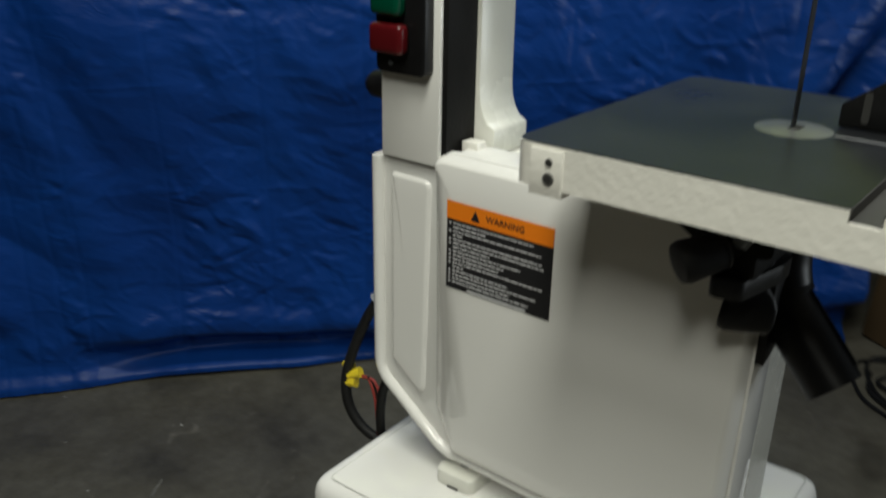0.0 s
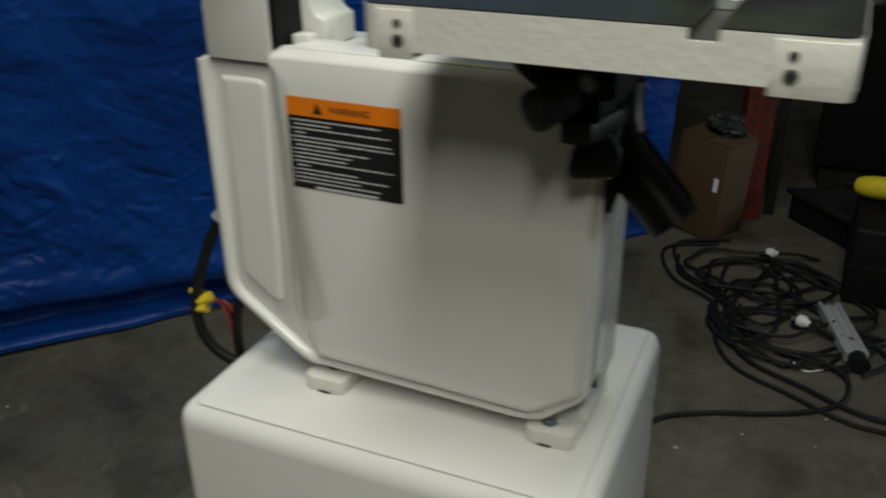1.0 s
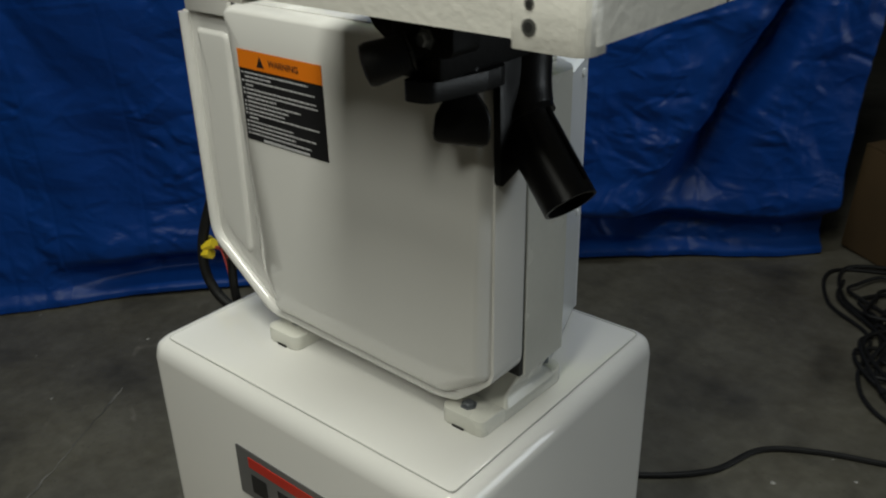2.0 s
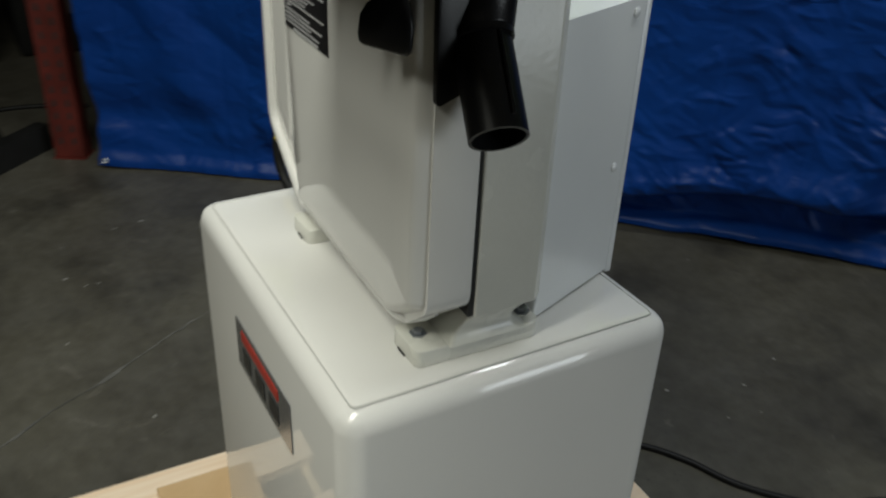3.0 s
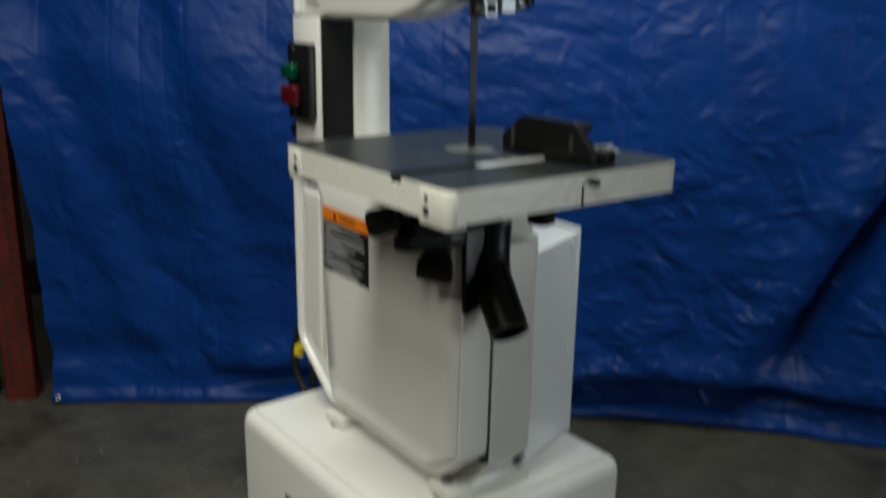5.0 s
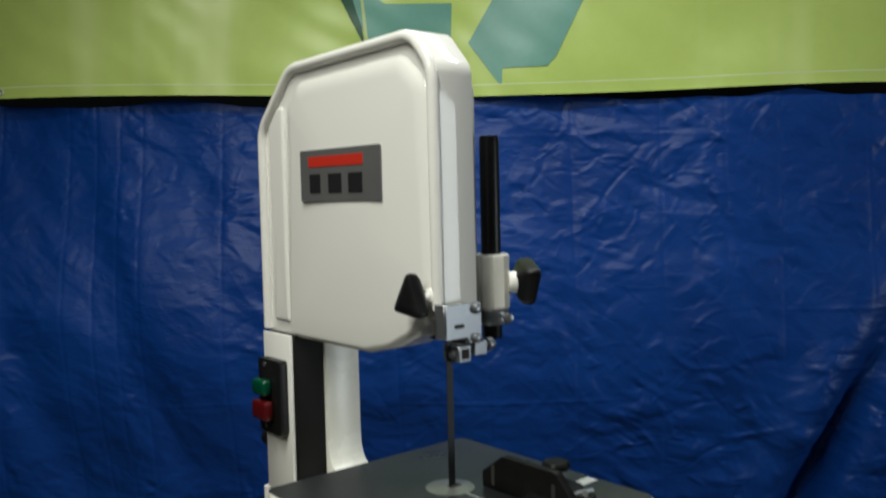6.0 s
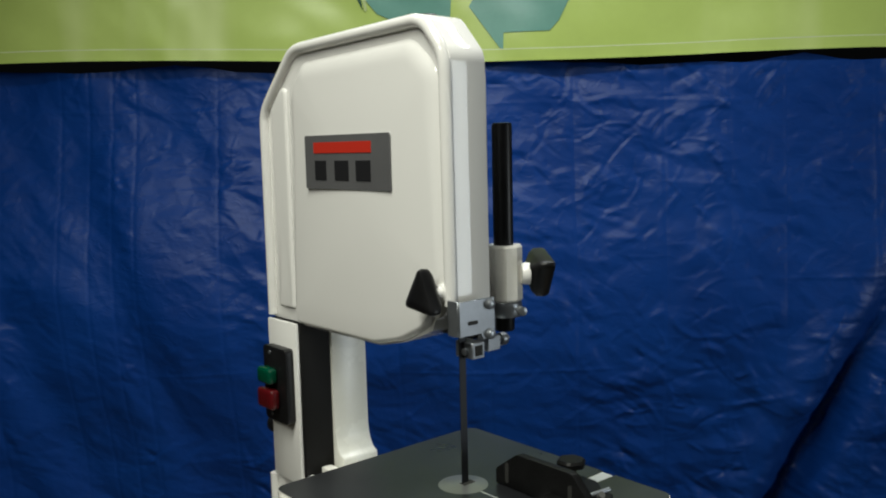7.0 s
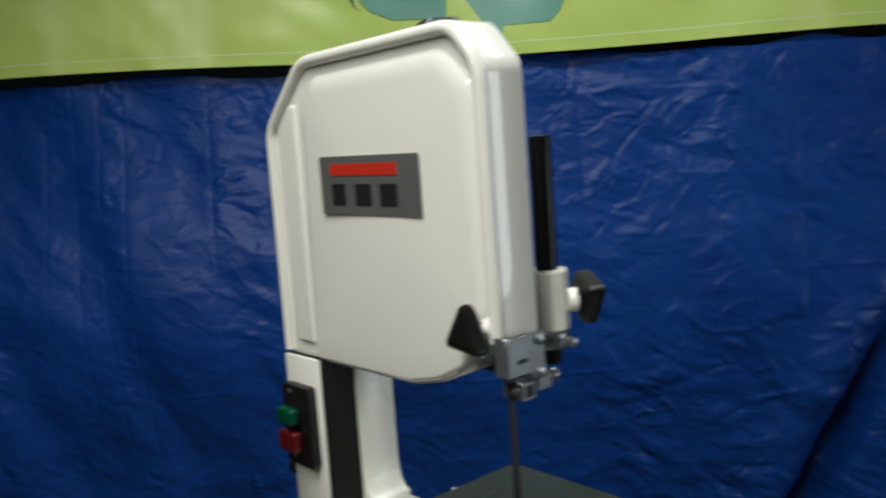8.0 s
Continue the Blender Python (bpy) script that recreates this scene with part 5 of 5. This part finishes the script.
# ---- what stands beside the tarp ----
def carton():
    ob = thing("cardboard_box", "tall brown cardboard box with a small white label", "box", (-0.215, 2.55, 0))
    m = Matrix.Translation((-0.215, 2.55, 0)) @ pose(0, 0, 0, 0, 4, -26)
    bm = box(-0.11, 0.11, -0.08, 0.11, 0.006, 0.40, 0.006)
    bmesh.ops.transform(bm, matrix=m, verts=bm.verts)
    part("carton_body", bm, CARD, ob)
    for a, b, c in ((-0.11, -0.003, 18), (0.003, 0.11, -24)):
        bm = box(a, b, -0.078, 0.108, 0.402, 0.406)
        bmesh.ops.transform(bm, matrix=m, verts=bm.verts)
        part("flap", bm, CARD, ob)
    bm = box(0.070, 0.090, -0.0815, -0.0802, 0.215, 0.270)
    bmesh.ops.transform(bm, matrix=m, verts=bm.verts)
    part("paper_label", bm, PAPER, ob, "small white paper label")
    cr = thing("crumpled_bag", "crumpled dark plastic bag on top of the box", "bag", (-0.16, 2.57, 0.406))
    bm = bmesh.new()
    bmesh.ops.create_icosphere(bm, subdivisions=4, radius=0.07)
    for v in bm.verts:
        v.co *= 1 + 0.45 * noise.noise(v.co * 18) + 0.35 * noise.noise(v.co * 45)
        v.co.z = max(-0.04, v.co.z * 0.6)
        v.co += Vector((-0.16, 2.57, 0.442))
    part("bag", bm, mat("dark_film", (0.035, 0.038, 0.035), 0.5, vary=0.4, scale=20, spec=0.3), cr, smooth=20)


carton()


def rack_post(name, x, y, z1, turn, label):
    """A slotted pallet-rack upright on its foot plate."""
    ob = thing(name, label, "rack", (x, y, 0), group="red rack posts")
    m = Matrix.Translation((x, y, 0)) @ pose(0, 0, 0, 0, 0, turn)
    shell = prism([(-0.056, -0.035), (0.056, -0.035), (0.056, 0.035), (0.042, 0.035), (0.042, -0.024), (-0.042, -0.024), (-0.042, 0.035), (-0.056, 0.035)], "z", 0.008, z1, 0.002, 1)
    bmesh.ops.transform(shell, matrix=m, verts=shell.verts)
    part("upright", shell, RACK_RED, ob, "chipped red slotted upright")
    base = box(-0.060, 0.060, -0.042, 0.045, 0.0, 0.008)
    bmesh.ops.transform(base, matrix=m, verts=base.verts)
    part("foot_plate", base, RACK_RED, ob)
    for side in (-1, 1):
        z = 0.06
        while z < z1 - 0.03:
            h = prism(rounded([(side * 0.024 - 0.007, z), (side * 0.024 + 0.007, z), (side * 0.024 + 0.004, z + 0.026), (side * 0.024 - 0.004, z + 0.026)], 0.003, 2), "y", -0.0365, -0.0352)
            bmesh.ops.transform(h, matrix=m, verts=h.verts)
            part("slot", h, DARK, ob)
            z += 0.05
    return ob


rack_post("rack_post", -2.70, -0.125, 2.3, 62, "chipped red slotted pallet rack post beside the tarp")
rack_post("rack_post", -0.075, 2.745, 1.6, 24, "chipped red slotted pallet rack post behind the box")


def left_clutter():
    b = thing("floor_beam", "low dark steel beam lying on the floor by the rack", "beam", (-2.45, -0.6, 0))
    p, q = Vector((-2.80, -0.19, 0)), Vector((-1.78, -1.28, 0))
    d = (q - p).normalized()
    s = Vector((d.y, -d.x, 0))
    bm = bmesh.new()
    prof = [(0, 0), (0.055, 0), (0.055, 0.012), (0.010, 0.012), (0.010, 0.088), (0.055, 0.088), (0.055, 0.10), (0, 0.10)]
    lo = [bm.verts.new(p + s * u + Vector((0, 0, z))) for u, z in prof]
    hi = [bm.verts.new(q + s * u + Vector((0, 0, z))) for u, z in prof]
    k = len(prof)
    for i in range(k):
        bm.faces.new((lo[i], lo[(i + 1) % k], hi[(i + 1) % k], hi[i]))
    bm.faces.new(lo)
    bm.faces.new(hi[::-1])
    part("beam", bm, DARK_STEEL, b, smooth=0)
    floor_cord("power_cord", [(-3.45, -0.76, 0.008), (-3.31, -0.62, 0.008), (-3.26, -0.48, 0.008), (-3.28, -0.30, 0.008), (-3.26, -0.164, 0.008), (-3.2, 0.0, 0.008)], 0.010, "thin black cord lying behind the floor beam")
    floor_cord("power_cord", [(-3.68, -0.43, 0.008), (-3.5, -0.47, 0.008), (-3.34, -0.437, 0.026), (-3.165, -0.39, 0.008), (-2.93, -0.36, 0.008)], 0.010, "thin black cord crossing another on the floor")
    mt = thing("floor_mat", "low black rubber mat lying behind the floor beam", "mat", (-3.0, -0.7, 0))
    part("mat_slab", prism(rounded([(-3.32, -0.98), (-3.19, -0.55), (-2.96, -0.44), (-2.78, -0.52), (-2.93, -0.98)], 0.03, 4), "z", 0.0, 0.03, 0.006, 1), RUBBER, mt)
    sk = thing("equipment_skid", "dark boxy machine base standing in the unlit hall", "machine base", (-4.0, -0.9, 0))
    part("skid_deck", prism(rounded([(-3.40, -0.95), (-3.90, -0.31), (-4.60, -0.86), (-4.10, -1.50)], 0.03, 4), "z", 0.06, 0.8, 0.01, 2), DARK_STEEL, sk)
    part("skid_runner", prism([(-3.42, -0.96), (-3.90, -0.345), (-4.57, -0.87), (-4.10, -1.47)], "z", 0.0, 0.0598), DARK_STEEL, sk)
    mc = thing("dark_machine", "large dark machine cabinet in the unlit hall", "machine", (-4.6, 0.4, 0))
    part("cabinet_body", box(-5.2, -4.0, -0.2, 1.6, 0.0, 1.9, 0.03), DARK_STEEL, mc)
    part("cabinet_door", box(-4.0, -3.985, 0.0, 0.8, 0.2, 1.6, 0.006), GREY_STEEL, mc)
    yl = thing("yellow_guard", "small yellow painted guard post behind the rack", "guard", (-3.05, 0.12, 0))
    part("guard_post", lathe([(0.05, 0), (0.05, 0.004), (0.022, 0.006), (0.022, 1.25), (0.018, 1.26)], (-3.05, 0.12, 0), (0, 0, 1), 18), GREY_STEEL, yl)
    part("yellow_band", lathe([(0.024, 0), (0.024, 0.22)], (-3.05, 0.12, 0.98), (0, 0, 1), 18), YELLOW, yl, "yellow band")


left_clutter()


def right_clutter():
    ps = thing("black_post", "slim black steel post beside the dark machine", "post", (0.02, 2.82, 0))
    part("post_tube", box(0.0, 0.04, 2.80, 2.84, 0.0, 1.7, 0.003), DARK_STEEL, ps)
    mc = thing("dark_machine", "large black machine cabinet in the unlit hall", "machine", (0.7, 4.0, 0))
    part("cabinet_body", box(0.15, 1.05, 3.15, 4.3, 0.12, 1.8, 0.02), BLACK_MATT, mc)
    part("cabinet_foot", box(0.18, 1.02, 3.2, 4.25, 0.0, 0.1199, 0.01), DARK_STEEL, mc)
    lp = thing("steel_platform", "low dark steel platform in front of the black machine", "platform", (0.6, 2.85, 0))
    part("deck", prism([(0.075, 2.80), (0.335, 2.535), (1.3, 2.70), (1.1, 3.13)], "z", 0.11, 0.135, 0.002, 1), DARK_STEEL, lp)
    part("skirt", prism([(0.10, 2.80), (0.345, 2.56), (1.27, 2.72), (1.08, 3.11)], "z", 0.0, 0.1099), BLACK_MATT, lp)
    dr = thing("cordless_drill", "yellow and black cordless drill lying on a dark tool case", "drill", (0.38, 2.36, 0.28))
    part("motor_housing", tube(glide([(0.315, 2.41, 0.325), (0.36, 2.39, 0.330), (0.43, 2.36, 0.342), (0.46, 2.35, 0.346)]), lambda t: 0.024 + 0.016 * math.sin(math.pi * t) ** 0.6, 14), YELLOW, dr, "yellow drill housing")
    part("vent_collar", tube([(0.445, 2.354, 0.356), (0.475, 2.346, 0.356)], 0.030, 14), BLACK, dr, "black end cap")
    part("grip", tube(glide([(0.42, 2.36, 0.34), (0.445, 2.34, 0.322), (0.46, 2.33, 0.31)]), 0.018, 12), YELLOW, dr, "yellow and black grip")
    part("battery", box(0.415, 0.515, 2.295, 2.365, 0.2802, 0.32, 0.006), BLACK, dr, "black battery pack")
    part("chuck", tube([(0.275, 2.425, 0.320), (0.32, 2.408, 0.326)], 0.015, 14), BLACK, dr)
    tc = thing("tool_case", "dark plastic tool case on the floor", "case", (0.52, 2.30, 0))
    part("case_shell", box(0.325, 0.88, 2.12, 2.46, 0.0, 0.28, 0.015, 3), BLACK_MATT, tc)
    part("case_latch", box(0.50, 0.56, 2.112, 2.122, 0.16, 0.21, 0.003), DARK_STEEL, tc)
    part("case_rib", box(0.322, 0.883, 2.117, 2.463, 0.135, 0.147, 0.003), BLACK_MATT, tc, "raised seam round the case")


right_clutter()
